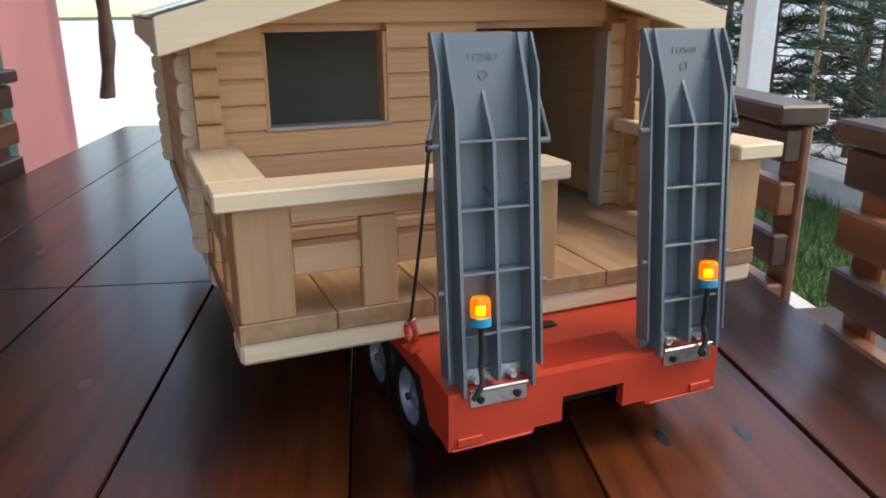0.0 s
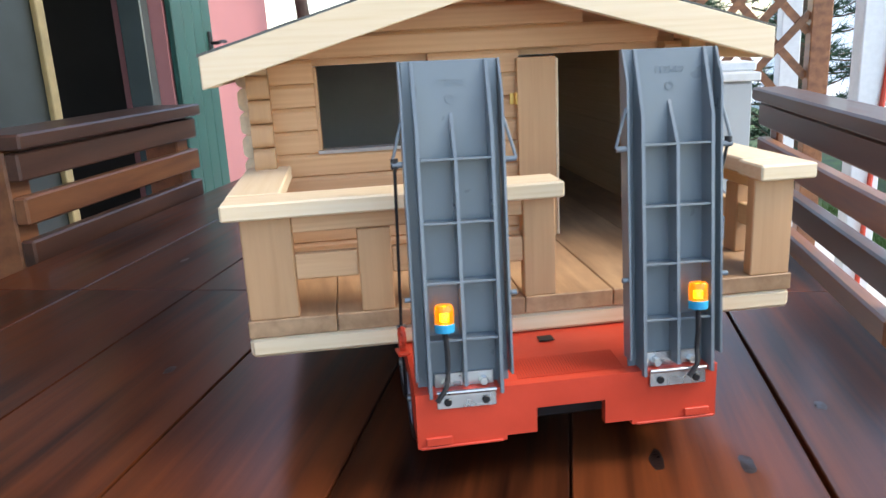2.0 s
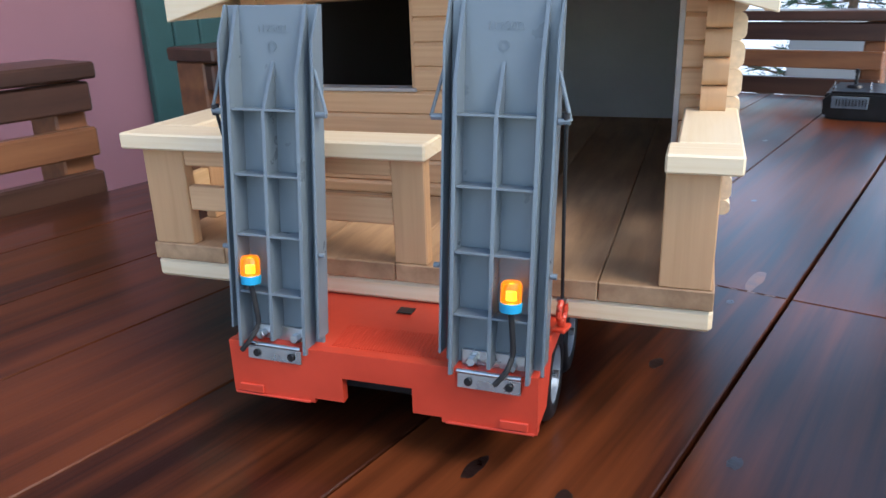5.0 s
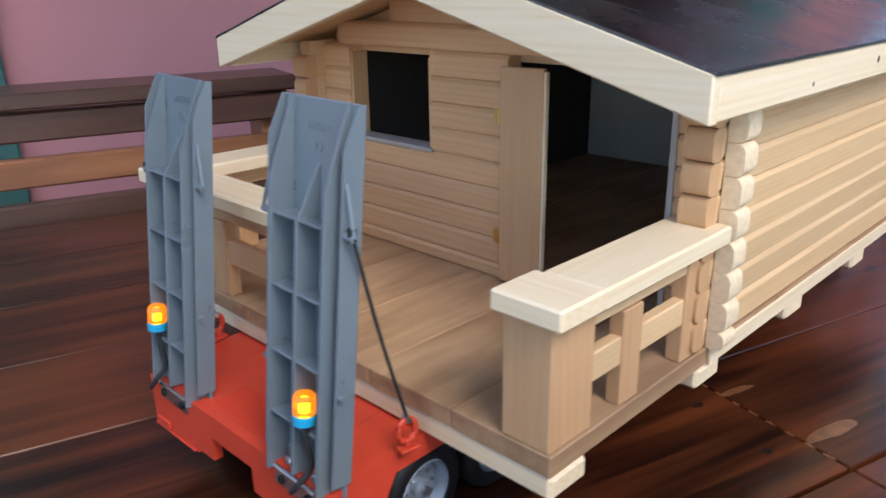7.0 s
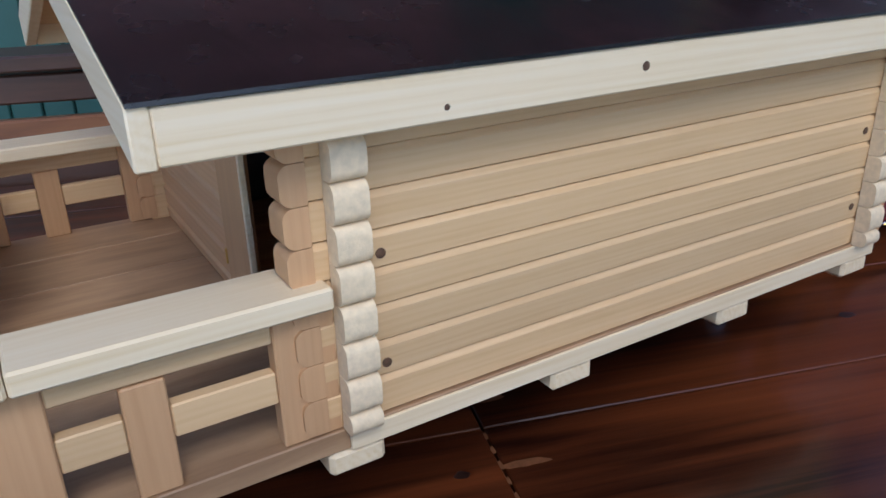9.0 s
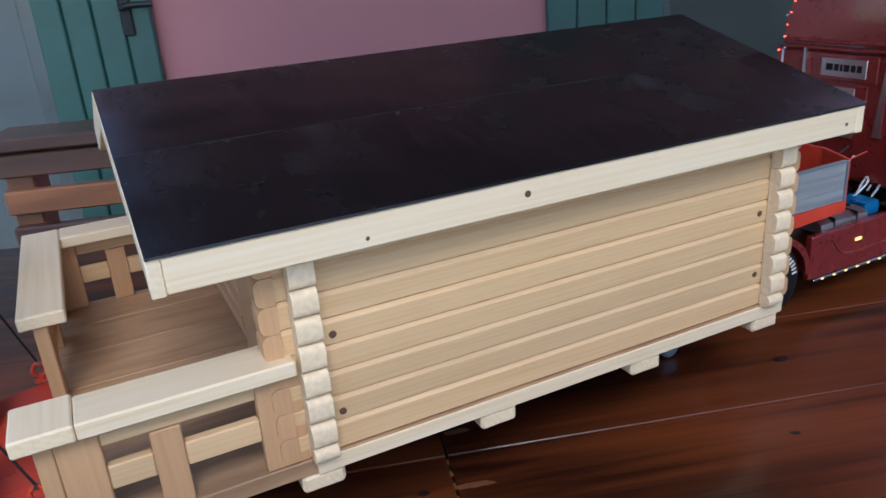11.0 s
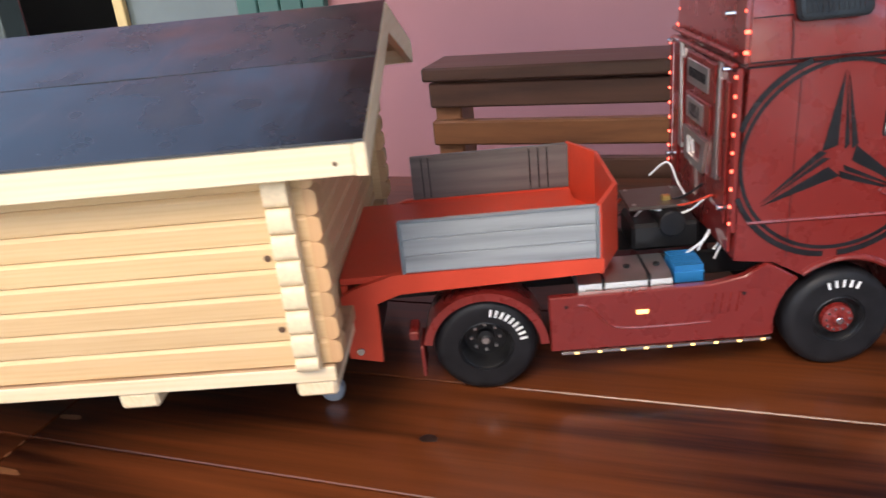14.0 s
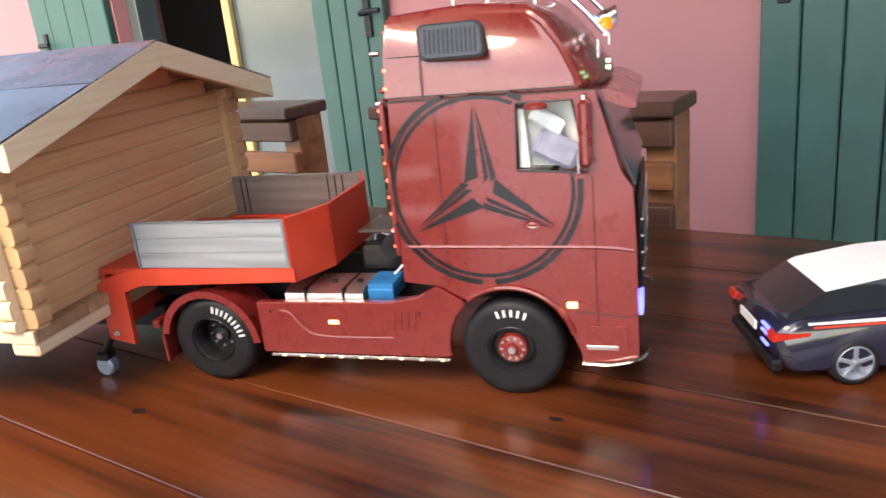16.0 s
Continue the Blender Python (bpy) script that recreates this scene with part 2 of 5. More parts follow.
def roofing():
    """Black roofing film: glossy, wrinkled on the slant, with pale scuffs of dust."""
    mat = material("black roofing film", (0.006, 0.0055, 0.007), 0.2, 0.0, Specular_IOR_Level=1.0)
    nt, b, node, link = nodes_of(mat)
    mp = coords(nt, (1, 1, 1))
    n1 = node("ShaderNodeTexNoise")
    n1.inputs["Scale"].default_value = 13.0
    n1.inputs["Detail"].default_value = 4
    n1.inputs["Roughness"].default_value = 0.65
    link(mp.outputs[0], n1.inputs["Vector"])
    r = ramp(nt, [(0.62, (0.005, 0.0045, 0.006)), (0.72, (0.02, 0.02, 0.022)), (0.80, (0.10, 0.10, 0.11))])
    link(n1.outputs["Fac"], r.inputs[0])
    link(r.outputs[0], b.inputs["Base Color"])
    mr = node("ShaderNodeMapRange")
    mr.inputs[1].default_value, mr.inputs[2].default_value = 0.35, 0.75
    mr.inputs[3].default_value, mr.inputs[4].default_value = 0.15, 0.36
    link(n1.outputs["Fac"], mr.inputs[0])
    link(mr.outputs[0], b.inputs["Roughness"])
    wp = coords(nt, (9, 30, 9), (0, 0, 34))
    n2 = node("ShaderNodeTexNoise")
    n2.inputs["Scale"].default_value = 1.0
    n2.inputs["Detail"].default_value = 3
    n2.inputs["Distortion"].default_value = 0.5
    link(wp.outputs[0], n2.inputs["Vector"])
    bp = node("ShaderNodeBump")
    bp.inputs["Strength"].default_value = 0.3
    bp.inputs["Distance"].default_value = 0.0022
    link(n2.outputs["Fac"], bp.inputs["Height"])
    link(bp.outputs[0], b.inputs["Normal"])
    return mat


FELT = roofing()
RED = mottled("brushed red paint", (0.58, 0.055, 0.025), 0.38, 0.0, 0.12, 30.0, 0.12, 160.0)
ORANGE = RED
GREY = mottled("grey moulded plastic", (0.145, 0.175, 0.195), 0.30, 0.0, 0.04, 50.0, 0.02)
SILVER_BOARD = wood("brushed silver boards", (0.30, 0.32, 0.33), (0.17, 0.18, 0.19), (90, 5, 90), 0.38, 0.2, 0.1)
BROWN_BOARD = wood("dull board", (0.15, 0.13, 0.12), (0.08, 0.07, 0.065), (90, 5, 90), 0.45, 0.2, 0.1)
MAROON = mottled("metallic maroon paint", (0.180, 0.016, 0.013), 0.28, 0.05, 0.03, 60.0, 0.0, 900.0, Coat_Weight=0.75, Coat_Roughness=0.06)
BLACK = mottled("black plastic", (0.008, 0.008, 0.009), 0.35, 0.0, 0.3, 60.0, 0.05, Specular_IOR_Level=0.3)
RUBBER = mottled("tyre rubber", (0.008, 0.008, 0.010), 0.5, 0.0, 0.3, 80.0, 0.2, 500.0, Specular_IOR_Level=0.25)
CHROME = mottled("chrome", (0.75, 0.75, 0.76), 0.14, 1.0, 0.08, 40.0, 0.0)
STEEL = mottled("bare steel", (0.55, 0.55, 0.54), 0.28, 1.0, 0.15, 60.0, 0.04)
RIM = mottled("grey wheel rim", (0.27, 0.32, 0.38), 0.35, 0.4, 0.12, 60.0, 0.03)
BRASS = mottled("brass", (0.62, 0.42, 0.14), 0.3, 1.0, 0.1, 90.0, 0.0)
ALU = mottled("polished aluminium", (0.66, 0.63, 0.61), 0.36, 1.0, 0.1, 60.0, 0.02)
BLUE_ALU = mottled("blue anodised aluminium", (0.02, 0.22, 0.50), 0.35, 0.5, 0.1, 60.0, 0.03)
BLUE_CAP = material("sky blue plastic", (0.02, 0.33, 0.55), 0.4)
AMBER = material("amber lens", (1.0, 0.36, 0.01), 0.12, 0.0, Transmission_Weight=0.85, Emission_Color=(1, 0.30, 0.01, 1), Emission_Strength=0.12)
AMBER_ON = glowing("lit lamp", (1.0, 0.5, 0.06), 2.2)
RED_LED = glowing("lit red diode", (1.0, 0.08, 0.05), 2.5)
WARM_LED = glowing("lit warm diode", (1.0, 0.60, 0.2), 0.8)
GREEN_LED = glowing("lit green diode", (0.3, 1.0, 0.55), 1.2)
BLUE_LED = glowing("lit blue diode", (0.1, 0.13, 1.0), 0.8)
WHITE_PLASTIC = mottled("white plastic", (0.75, 0.76, 0.76), 0.4, 0.0, 0.06, 50.0, 0.02)
CORD = mottled("black elastic cord", (0.015, 0.015, 0.016), 0.8)
DECAL = mottled("black film emblem", (0.010, 0.010, 0.012), 0.22, 0.0, 0.3, 60.0, 0.0)
GLASS = material("clear pane", (0.9, 0.95, 0.95), 0.03, 0.0, Transmission_Weight=1.0, IOR=1.2)
DARK_GLASS = material("smoked pane", (0.012, 0.016, 0.02), 0.08)
PINK = mottled("pink wall plaster", (0.42, 0.175, 0.175), 0.85, 0.0, 0.07, 3.0, 0.25, 90.0)
GREEN_DOOR = mottled("dark green door paint", (0.025, 0.085, 0.070), 0.42, 0.0, 0.15, 9.0, 0.05, 200.0)
GREY_DOOR = mottled("grey green door panel", (0.075, 0.095, 0.095), 0.16, 0.0, 0.1, 6.0, 0.03, Specular_IOR_Level=0.8)
DIM_DOOR = mottled("dark grey door panel", (0.045, 0.05, 0.045), 0.35, 0.0, 0.15, 6.0, 0.03)
# near-black brown that stands in for shade indoors
INDOOR_SHADE = mottled("painted indoor shade", (0.05, 0.045, 0.04), 0.8, 0.0, 0.2, 5.0, 0.1)
CABINET = mottled("pale grey cabinet front", (0.44, 0.45, 0.44), 0.4, 0.0, 0.04, 8.0, 0.03)
STONE_TOP = mottled("pale stone worktop", (0.72, 0.71, 0.68), 0.35, 0.0, 0.08, 30.0, 0.05)
PAVING = mottled("pale paving", (0.62, 0.60, 0.57), 0.7, 0.0, 0.12, 6.0, 0.2, 80.0)
CEILING_WOOD = wood("ceiling boards", (0.15, 0.085, 0.045), (0.08, 0.045, 0.024), (12, 1.2, 12), 0.6, 0.2, 0.1)

# ---- structure: terrace, wall, ceiling ----
FLOOR_Z = -0.76
bm = bmesh.new()
add_box(bm, -1.75, 1.45, -3.2, 5.2, FLOOR_Z - 0.1, FLOOR_Z)
whole("floor", bm, PAVING, "pale paved terrace floor", "floor", room(0, 0), kind="structure")

# ---- the long table ----
TABLE_Q0, TABLE_JOINT, TABLE_Q1 = -1.0, 0.365, 1.57
table = thing("table", "long varnished dark brown plank table", "table", room(0, 0))
SEAMS = [0.262, 0.151, 0.0, -0.148, -0.294, -0.440, -0.590, -0.735]
GAPS = [0.0, 0.0017, 0.0008, 0.0007, 0.0009, 0.0007, 0.0008, 0.0]
for (a, ga), (b, gb) in zip(zip(SEAMS, GAPS), zip(SEAMS[1:], GAPS[1:])):
    for q0, q1 in ((TABLE_Q0, TABLE_JOINT - 0.0008), (TABLE_JOINT + 0.0008, TABLE_Q1)):
        box_part("plank", TABLE_WOOD, table, (b + gb, a - ga, q0, q1, -0.04, 0.0), 0.0009)
# hidden dark sheet, added to block floor light in the plank gaps
box_part("under_board", SEAT_DARK, table, (-0.72, 0.25, TABLE_Q0 + 0.02, TABLE_Q1 - 0.02, -0.0404, -0.0401), 0)
for q in (-0.7, 0.365, 1.3):
    box_part("batten", SEAT_DARK, table, (-0.70, 0.23, q - 0.045, q + 0.045, -0.075, -0.0406), 0.003)
for q in (-0.7, 1.3):
    for p in (-0.62, 0.15):
        box_part("leg", SEAT_DARK, table, (p - 0.045, p + 0.045, q - 0.044, q + 0.044, FLOOR_Z, -0.0755), 0.004)

KNOT = mottled("dark knot", (0.016, 0.006, 0.004), 0.3, 0.0, 0.6, 160.0, 0.3, 400.0, Coat_Weight=0.4)
FILLER = mottled("pale wood filler", (0.17, 0.068, 0.027), 0.42, 0.0, 0.4, 120.0, 0.2, 400.0, Coat_Weight=0.6)


def blotch(name, mat, p, q, rp, rq, seed, lift=0.0003):
    """A low uneven lens of wood or filler on the table top."""
    bm = bmesh.new()
    n = 16
    rim = []
    for i in range(n):
        a = 2 * math.pi * i / n
        f = 1 + 0.35 * noise.noise((math.cos(a) * 1.6, math.sin(a) * 1.6, seed * 7.3))
        rim.append(bm.verts.new((p + rp * f * math.cos(a), q + rq * f * math.sin(a), 0.0001)))
    mid = bm.verts.new((p, q, lift))
    for i in range(n):
        bm.faces.new((rim[i], rim[(i + 1) % n], mid))
    part(name, bm, mat, table)


for k, (p, q, r, st) in enumerate(((0.055, 0.020, 0.005, 2.4), (0.110, 0.020, 0.0045, 2.8), (0.043, 0.338, 0.0036, 1.3), (0.110, 0.334, 0.0034, 1.2), (-0.066, 0.718, 0.0048, 1.8), (-0.207, 1.080, 0.0040, 1.6),
                                   (0.097, 0.196, 0.0045, 1.9), (-0.350, 0.141, 0.0045, 2.0), (-0.520, 0.494, 0.004, 2.2), (0.047, 0.660, 0.0032, 1.5), (-0.030, 1.033, 0.004, 1.7), (0.178, 0.104, 0.004, 1.8))):
    blotch("knot", KNOT, p, q, r, r * st, k)
for k, (p, q, rp, rq) in enumerate(((0.043, 0.380, 0.0042, 0.016), (0.116, 0.394, 0.0055, 0.029), (-0.033, 0.380, 0.004, 0.013))):
    blotch("filler_patch", FILLER, p, q, rp, rq, 40 + k)
for k in range(9):
    p = 0.004 + k * 0.0158
    blotch("joint_filler", FILLER, p + 0.005, TABLE_JOINT - 0.0005, 0.0045 + 0.002 * noise.noise((k * 1.9, 3.1, 0)), 0.0013, 60 + k)

# ---- chairs ----
def make_chair(name, label, width, top, deep=0.105):
    """A slatted garden chair; its back's table side lies at x = 0 and it reaches away to +x."""
    ch = thing(name, label, "chair", group="chairs round the table")
    w = width / 2
    cap = top - 0.022
    box_part("cap", SEAT_DARK, ch, (-0.012, deep, -w - 0.006, w + 0.006, cap, top), 0.003, "worn flat top board")
    for s in (-1, 1):
        box_part("post", SEAT_WOOD, ch, (0.022, deep - 0.013, s * w - (0.045 if s > 0 else 0), s * w + (0.045 if s < 0 else 0), FLOOR_Z, cap - 0.0005), 0.003)
    z = cap - 0.004
    while z > -0.33:
        box_part("slat", SEAT_WOOD if (round(z * 1000) // 62) % 2 else SEAT_DARK, ch, (0.0, 0.0215, -w, w, z - 0.040, z), 0.003)
        z -= 0.062
    box_part("seat", SEAT_DARK, ch, (deep - 0.0125, 0.52, -w + 0.03, w - 0.03, -0.36, -0.33), 0.004)
    for s in (-1, 1):
        box_part("front_leg", SEAT_WOOD, ch, (0.46, 0.51, s * (w - 0.06) - 0.02, s * (w - 0.06) + 0.02, FLOOR_Z, -0.3605), 0.003)
    return ch


chair = make_chair("garden_chair", "dark brown slatted wooden chair at the table", 0.515, 0.178)
chair.matrix_basis = room(-0.745, 0.752, 0, 180)
copy_thing(chair, room(-0.745, 0.03, 0, 180))
chair2 = make_chair("garden_chair", "dark brown slatted wooden chair before the garden", 0.62, 0.165, 0.047)
chair2.matrix_basis = room(0.335, 0.715, 0, 0)
copy_thing(chair2, room(0.335, -0.018, 0, 0))

# ---- the log cabin ----
CABIN = pose(-0.008, 0.066, 0, 0, 0, 0.55)
cabin = thing("log_cabin_model", "model log cabin of pale pine with black roof", "model house", CABIN)
HW, LOG, COURSE, Z0, ZL = 0.189, 0.014, 0.0188, 0.097, 0.0990
FRONT, BACK = 0.154, 0.582
for k, y in enumerate((0.0, 0.144, 0.280, 0.419, 0.553)):
    box_part("bearer", SPRUCE_X, cabin, (-HW, HW, y, y + 0.030, 0.071, 0.0848), 0.0025)
FLOOR_SEAMS = (-HW, -0.131, -0.069, -0.004, 0.058, 0.124, HW)
for x0, x1 in zip(FLOOR_SEAMS, FLOOR_SEAMS[1:]):
    box_part("floor_board", FLOOR_WOOD, cabin, (x0 + 0.0003, x1 - 0.0003, -0.001, 0.585, 0.085, Z0), 0.0007)
for s in (-1, 1):
    box_part("edge_strip", SPRUCE_Y, cabin, (s * HW, s * (HW + 0.002), FRONT + 0.001, 0.5845, 0.0852, Z0 - 0.0005), 0.0005)


def log_outline(z0, z1, out, inn, sgn):
    """The section of a planed log: nearly flat outside, with a broad sloped upper edge."""
    c = min(0.0030, (z1 - z0) * 0.3)
    return [(sgn * inn, z0 + 0.0001), (sgn * (out - 0.0024), z0 + 0.0001), (sgn * (out - 0.0008), z0 + 0.0012),
            (sgn * out, z1 - c), (sgn * (out - 0.0005), z1 - c * 0.72), (sgn * (out - 0.0026), z1 - 0.0001), (sgn * inn, z1 - 0.0001)]


def end_outline(a, b, z0, z1, c=0.0052):
    """A log's end seen from the side, its upper and lower corners rounded off; a is the root, b the tip."""
    d = 1 if b > a else -1
    c = min(c, (z1 - z0) * 0.42)
    arc = [(c * (1 - math.cos(k * math.pi / 8)), c * (1 - math.sin(k * math.pi / 8))) for k in range(5)]
    return [(a, z0)] + [(b - d * w, z0 + u) for u, w in arc] + [(b - d * w, z1 - u) for u, w in arc[::-1]] + [(a, z1)]


WALL_X = 0.1875
for s in (-1, 1):
    for i in range(8):
        bm = bmesh.new()
        add_prism(bm, log_outline(ZL + i * COURSE if i else Z0, ZL + (i + 1) * COURSE, WALL_X, WALL_X - LOG, s), "y", FRONT - 0.013, BACK + 0.006)
        part("log", bm, PINE_Y, cabin, "", 0)
    bm = bmesh.new()
    add_prism(bm, log_outline(ZL + 8 * COURSE, 0.2608, WALL_X, WALL_X - LOG, s), "y", FRONT - 0.013, BACK + 0.006)
    part("log", bm, PINE_Y, cabin, "", 0)
OPENINGS = [(-0.138, -0.044, 0.186, 0.253), (0.031, 0.158, Z0 - 0.01, 0.250)]
HOLES_BACK = []


def gable_wall(yin, yout, sgn, holes):
    ed = WALL_X - LOG - 0.0003
    for i in range(-1, 12):
        z0, z1 = ZL + (i + 0.5) * COURSE, ZL + (i + 1.5) * COURSE
        z0 = max(z0, Z0)
        lim = ed if z1 < 0.25 else min(ed, (0.3215 - z1) / 0.29)
        if lim < 0.01:
            continue
        spans = [(-lim, lim)]
        for hx0, hx1, hz0, hz1 in holes:
            if min(z1, hz1) - max(z0, hz0) > 0.35 * (z1 - z0):
                spans = [piece for a, b in spans for piece in ((a, min(b, hx0)), (max(a, hx1), b)) if piece[1] - piece[0] > 0.004]
        for a, b in spans:
            bm = bmesh.new()
            if sgn < 0:
                add_prism(bm, log_outline(z0, z1, -yout, -yin, -1), "x", a, b)
            else:
                add_prism(bm, log_outline(z0, z1, yout, yin, 1), "x", a, b)
            part("log", bm, PINE_X, cabin, "", 0)


END_GRAIN = mottled("pale end grain", (0.74, 0.58, 0.38), 0.65, 0.0, 0.12, 260.0, 0.2, 900.0)
for s in (-1, 1):
    for y0, off in ((FRONT, 0.5), (BACK - 0.022, 0.5)):
        for i in range(-1, 8):
            z0, z1 = max(Z0, ZL + (i + off) * COURSE), min(ZL + (i + off + 1) * COURSE, 0.252)
            if z1 - z0 < 0.004:
                continue
            bm = bmesh.new()
            add_prism(bm, end_outline(s * (WALL_X + 0.0002), s * (WALL_X + 0.0112), z0 + 0.0002, z1 - 0.0002), "y", y0 - 0.0012, y0 + LOG + 0.0012)
            part("log_end", bm, END_GRAIN, cabin)
    for y0, y1 in ((FRONT - 0.0085, FRONT - 0.0205), (BACK + 0.0005, BACK + 0.0095)):
        for i in range(8):
            bm = bmesh.new()
            add_prism(bm, end_outline(y0, y1, ZL + i * COURSE + 0.0002, ZL + (i + 1) * COURSE - 0.0002), "x", s * (WALL_X + 0.0014), s * (WALL_X - LOG - 0.0014))
            part("log_end", bm, PINE_Z, cabin)
gable_wall(FRONT + LOG, FRONT, -1, OPENINGS)
gable_wall(BACK - 0.022, BACK - 0.022 + LOG, 1, HOLES_BACK)
# added behind the gable logs to keep light from leaking in under the roof
for y in (FRONT + LOG + 0.0003, BACK - 0.0255):
    bm = bmesh.new()
    add_prism(bm, [(-0.172, 0.2535), (0.172, 0.2535), (0.172, 0.2665), (0.0, 0.3162), (-0.172, 0.2665)], "y", y, y + 0.003)
    part("gable_board", bm, PINE_X, cabin)
# pale lining on the inside of the back wall
LINING = mottled("pale grey lining board", (0.72, 0.74, 0.73), 0.6, 0.0, 0.1, 12.0, 0.05)
box_part("back_lining", LINING, cabin, (-WALL_X + LOG + 0.001, WALL_X - LOG - 0.001, BACK - 0.027, BACK - 0.0225, Z0 + 0.001, 0.250), 0.0004, "pale grey lining board")
# added board along the inner side of the wall away from the door; its dark colour is the cabin's shade
box_part("side_lining", INDOOR_SHADE, cabin, (-WALL_X + LOG + 0.001, -WALL_X + LOG + 0.004, FRONT + LOG + 0.004, BACK - 0.0275, Z0 + 0.001, 0.250), 0.0004, "added board with the cabin's inner shade in its colour")
# window and door linings
wx0, wx1, wz0, wz1 = OPENINGS[0]
WEATHERED = wood("greyed wood", (0.46, 0.43, 0.39), (0.34, 0.31, 0.28), (60, 60, 9), 0.6, 0.1, 0.1)
box_part("window_sill", WEATHERED, cabin, (wx0 - 0.001, wx1 + 0.001, FRONT - 0.0006, FRONT + 0.017, wz0 - 0.003, wz0), 0.0004, "pale grey sill")
box_part("window_lining", PINE_Z, cabin, (wx0, wx0 + 0.003, FRONT + 0.0012, FRONT + 0.017, wz0 + 0.0002, wz1), 0.0004)
box_part("window_lining", PINE_Z, cabin, (wx1 - 0.003, wx1, FRONT + 0.0012, FRONT + 0.017, wz0 + 0.0002, wz1), 0.0004)
door = box_part("door_leaf", PINE_Z, cabin, (0.0, 0.034, -0.004, 0.0, Z0 + 0.002, 0.252), 0.0006, "narrow pine door leaf with brass hinges", pose(0.028, FRONT - 0.001, 0, 0, 0, 6))
box_part("door_edge", SPRUCE_Y, door, (0.0342, 0.0362, -0.004, 0.0, Z0 + 0.002, 0.25), 0.0004)
for z in (0.132, 0.219):
    bm = bmesh.new()
    add_cyl(bm, (-0.001, -0.0035, 0), 0.0013, z - 0.005, z + 0.005, "z", 10)
    add_box(bm, -0.006, -0.001, -0.0018, -0.0012, z - 0.0045, z + 0.0045)
    part("hinge", bm, BRASS, door, "small brass hinge")
box_part("door_jamb", WEATHERED, cabin, (0.154, 0.158, FRONT - 0.0008, FRONT + 0.018, Z0, 0.250), 0.0004, "grey stained door jamb")

# roof: two slopes with felt, barge boards and eaves
RY0, RY1, RX, RIDGE, EAVE = 0.0775, 0.632, 0.212, 0.3265, 0.2650
SLOPE = math.atan2(RIDGE - EAVE, RX)
for s in (-1, 1):
    bm = bmesh.new()
    add_prism(bm, [(0, RIDGE - 0.002), (s * (RX - 0.0084), EAVE - 0.002 + 0.0024), (s * (RX - 0.0084), EAVE - 0.0066), (0, RIDGE - 0.009)], "y", RY0 + 0.008, RY1 - 0.008)
    deck = part("roof_deck", bm, PINE_Y, cabin)
    for f0, f1, lift in ((0.0, 0.5, 0.0), (0.487, 1.0, 0.0005)):
        bm = bmesh.new()
        n = 26
        cols = []
        for k in range(n + 1):
            y = RY0 + 0.0004 + (RY1 - RY0 - 0.0008) * k / n
            row = []
            for j in range(13):
                f = f0 + (f1 - f0) * j / 12
                wob = 0.0005 * noise.noise((f * 7 + s * 3, y * 18, lift * 900))
                row.append((s * (RX + 0.0012) * f, y, RIDGE + (EAVE - RIDGE) * f + lift + 0.0014 + wob))
            cols.append(row)
        vs = [[bm.verts.new(c) for c in row] for row in cols]
        low = [[bm.verts.new((c[0], c[1], c[2] - 0.0018)) for c in row] for row in cols]
        for k in range(n):
            for j in range(12):
                bm.faces.new((vs[k][j], vs[k][j + 1], vs[k + 1][j + 1], vs[k + 1][j]))
        for k in range(n):
            for j in (0, 12):
                bm.faces.new((vs[k][j], vs[k + 1][j], low[k + 1][j], low[k][j]))
        for j in range(12):
            for k in (0, n):
                bm.faces.new((vs[k][j], vs[k][j + 1], low[k][j + 1], low[k][j]))
        bmesh.ops.recalc_face_normals(bm, faces=bm.faces)
        part("roofing_sheet", bm, FELT, deck, "black roofing film with faint dust")
    bm = bmesh.new()
    f = 0.487
    add_tube(bm, [(s * (RX + 0.0012) * f, y, RIDGE + (EAVE - RIDGE) * f + 0.0016) for y in (RY0 + 0.001, RY1 - 0.001)], 0.0006, 6)
    part("sheet_joint", bm, RUBBER, deck, "dull black joint between the sheets")
    for y0, y1 in ((RY0, RY0 + 0.008), (RY1 - 0.008, RY1)):
        bm = bmesh.new()
        add_prism(bm, [(s * 0.0002, RIDGE + 0.0008), (s * RX, EAVE + 0.0008), (s * RX, EAVE - 0.0225), (s * 0.0002, RIDGE - 0.0245)], "y", y0, y1)
        bmesh.ops.bevel(bm, geom=bm.edges[:], offset=0.0008, segments=1, affect="EDGES")
        part("barge_board", bm, SPRUCE_X, cabin)
    box_part("eave_board", SPRUCE_Y, cabin, (s * (RX - 0.008), s * RX, RY0 + 0.0082, RY1 - 0.0082, EAVE - 0.0215, EAVE - 0.0006), 0.0008)

# porch railing
TOP, UNDER = 0.1762, 0.1655


def rail_box(x0, x1, y0, y1, z0, z1, mat=PINE_X, name="rail_board", bev=0.0008):
    return box_part(name, mat, cabin, (x0, x1, y0, y1, z0, z1), bev)


# left front: cap, corner post, middle upright, crosspieces, end post
rail_box(-0.197, 0.022, -0.009, 0.024, UNDER, TOP, SPRUCE_X, "rail_cap", 0.0012)
rail_box(-0.187, -0.155, 0.0, 0.010, Z0, UNDER, PINE_Z, "rail_post")
rail_box(-0.004, 0.018, 0.0, 0.010, Z0, UNDER, PINE_Z, "rail_post")
rail_box(-0.114, -0.092, 0.0, 0.009, Z0, UNDER - 0.0125, PINE_Z, "rail_upright")
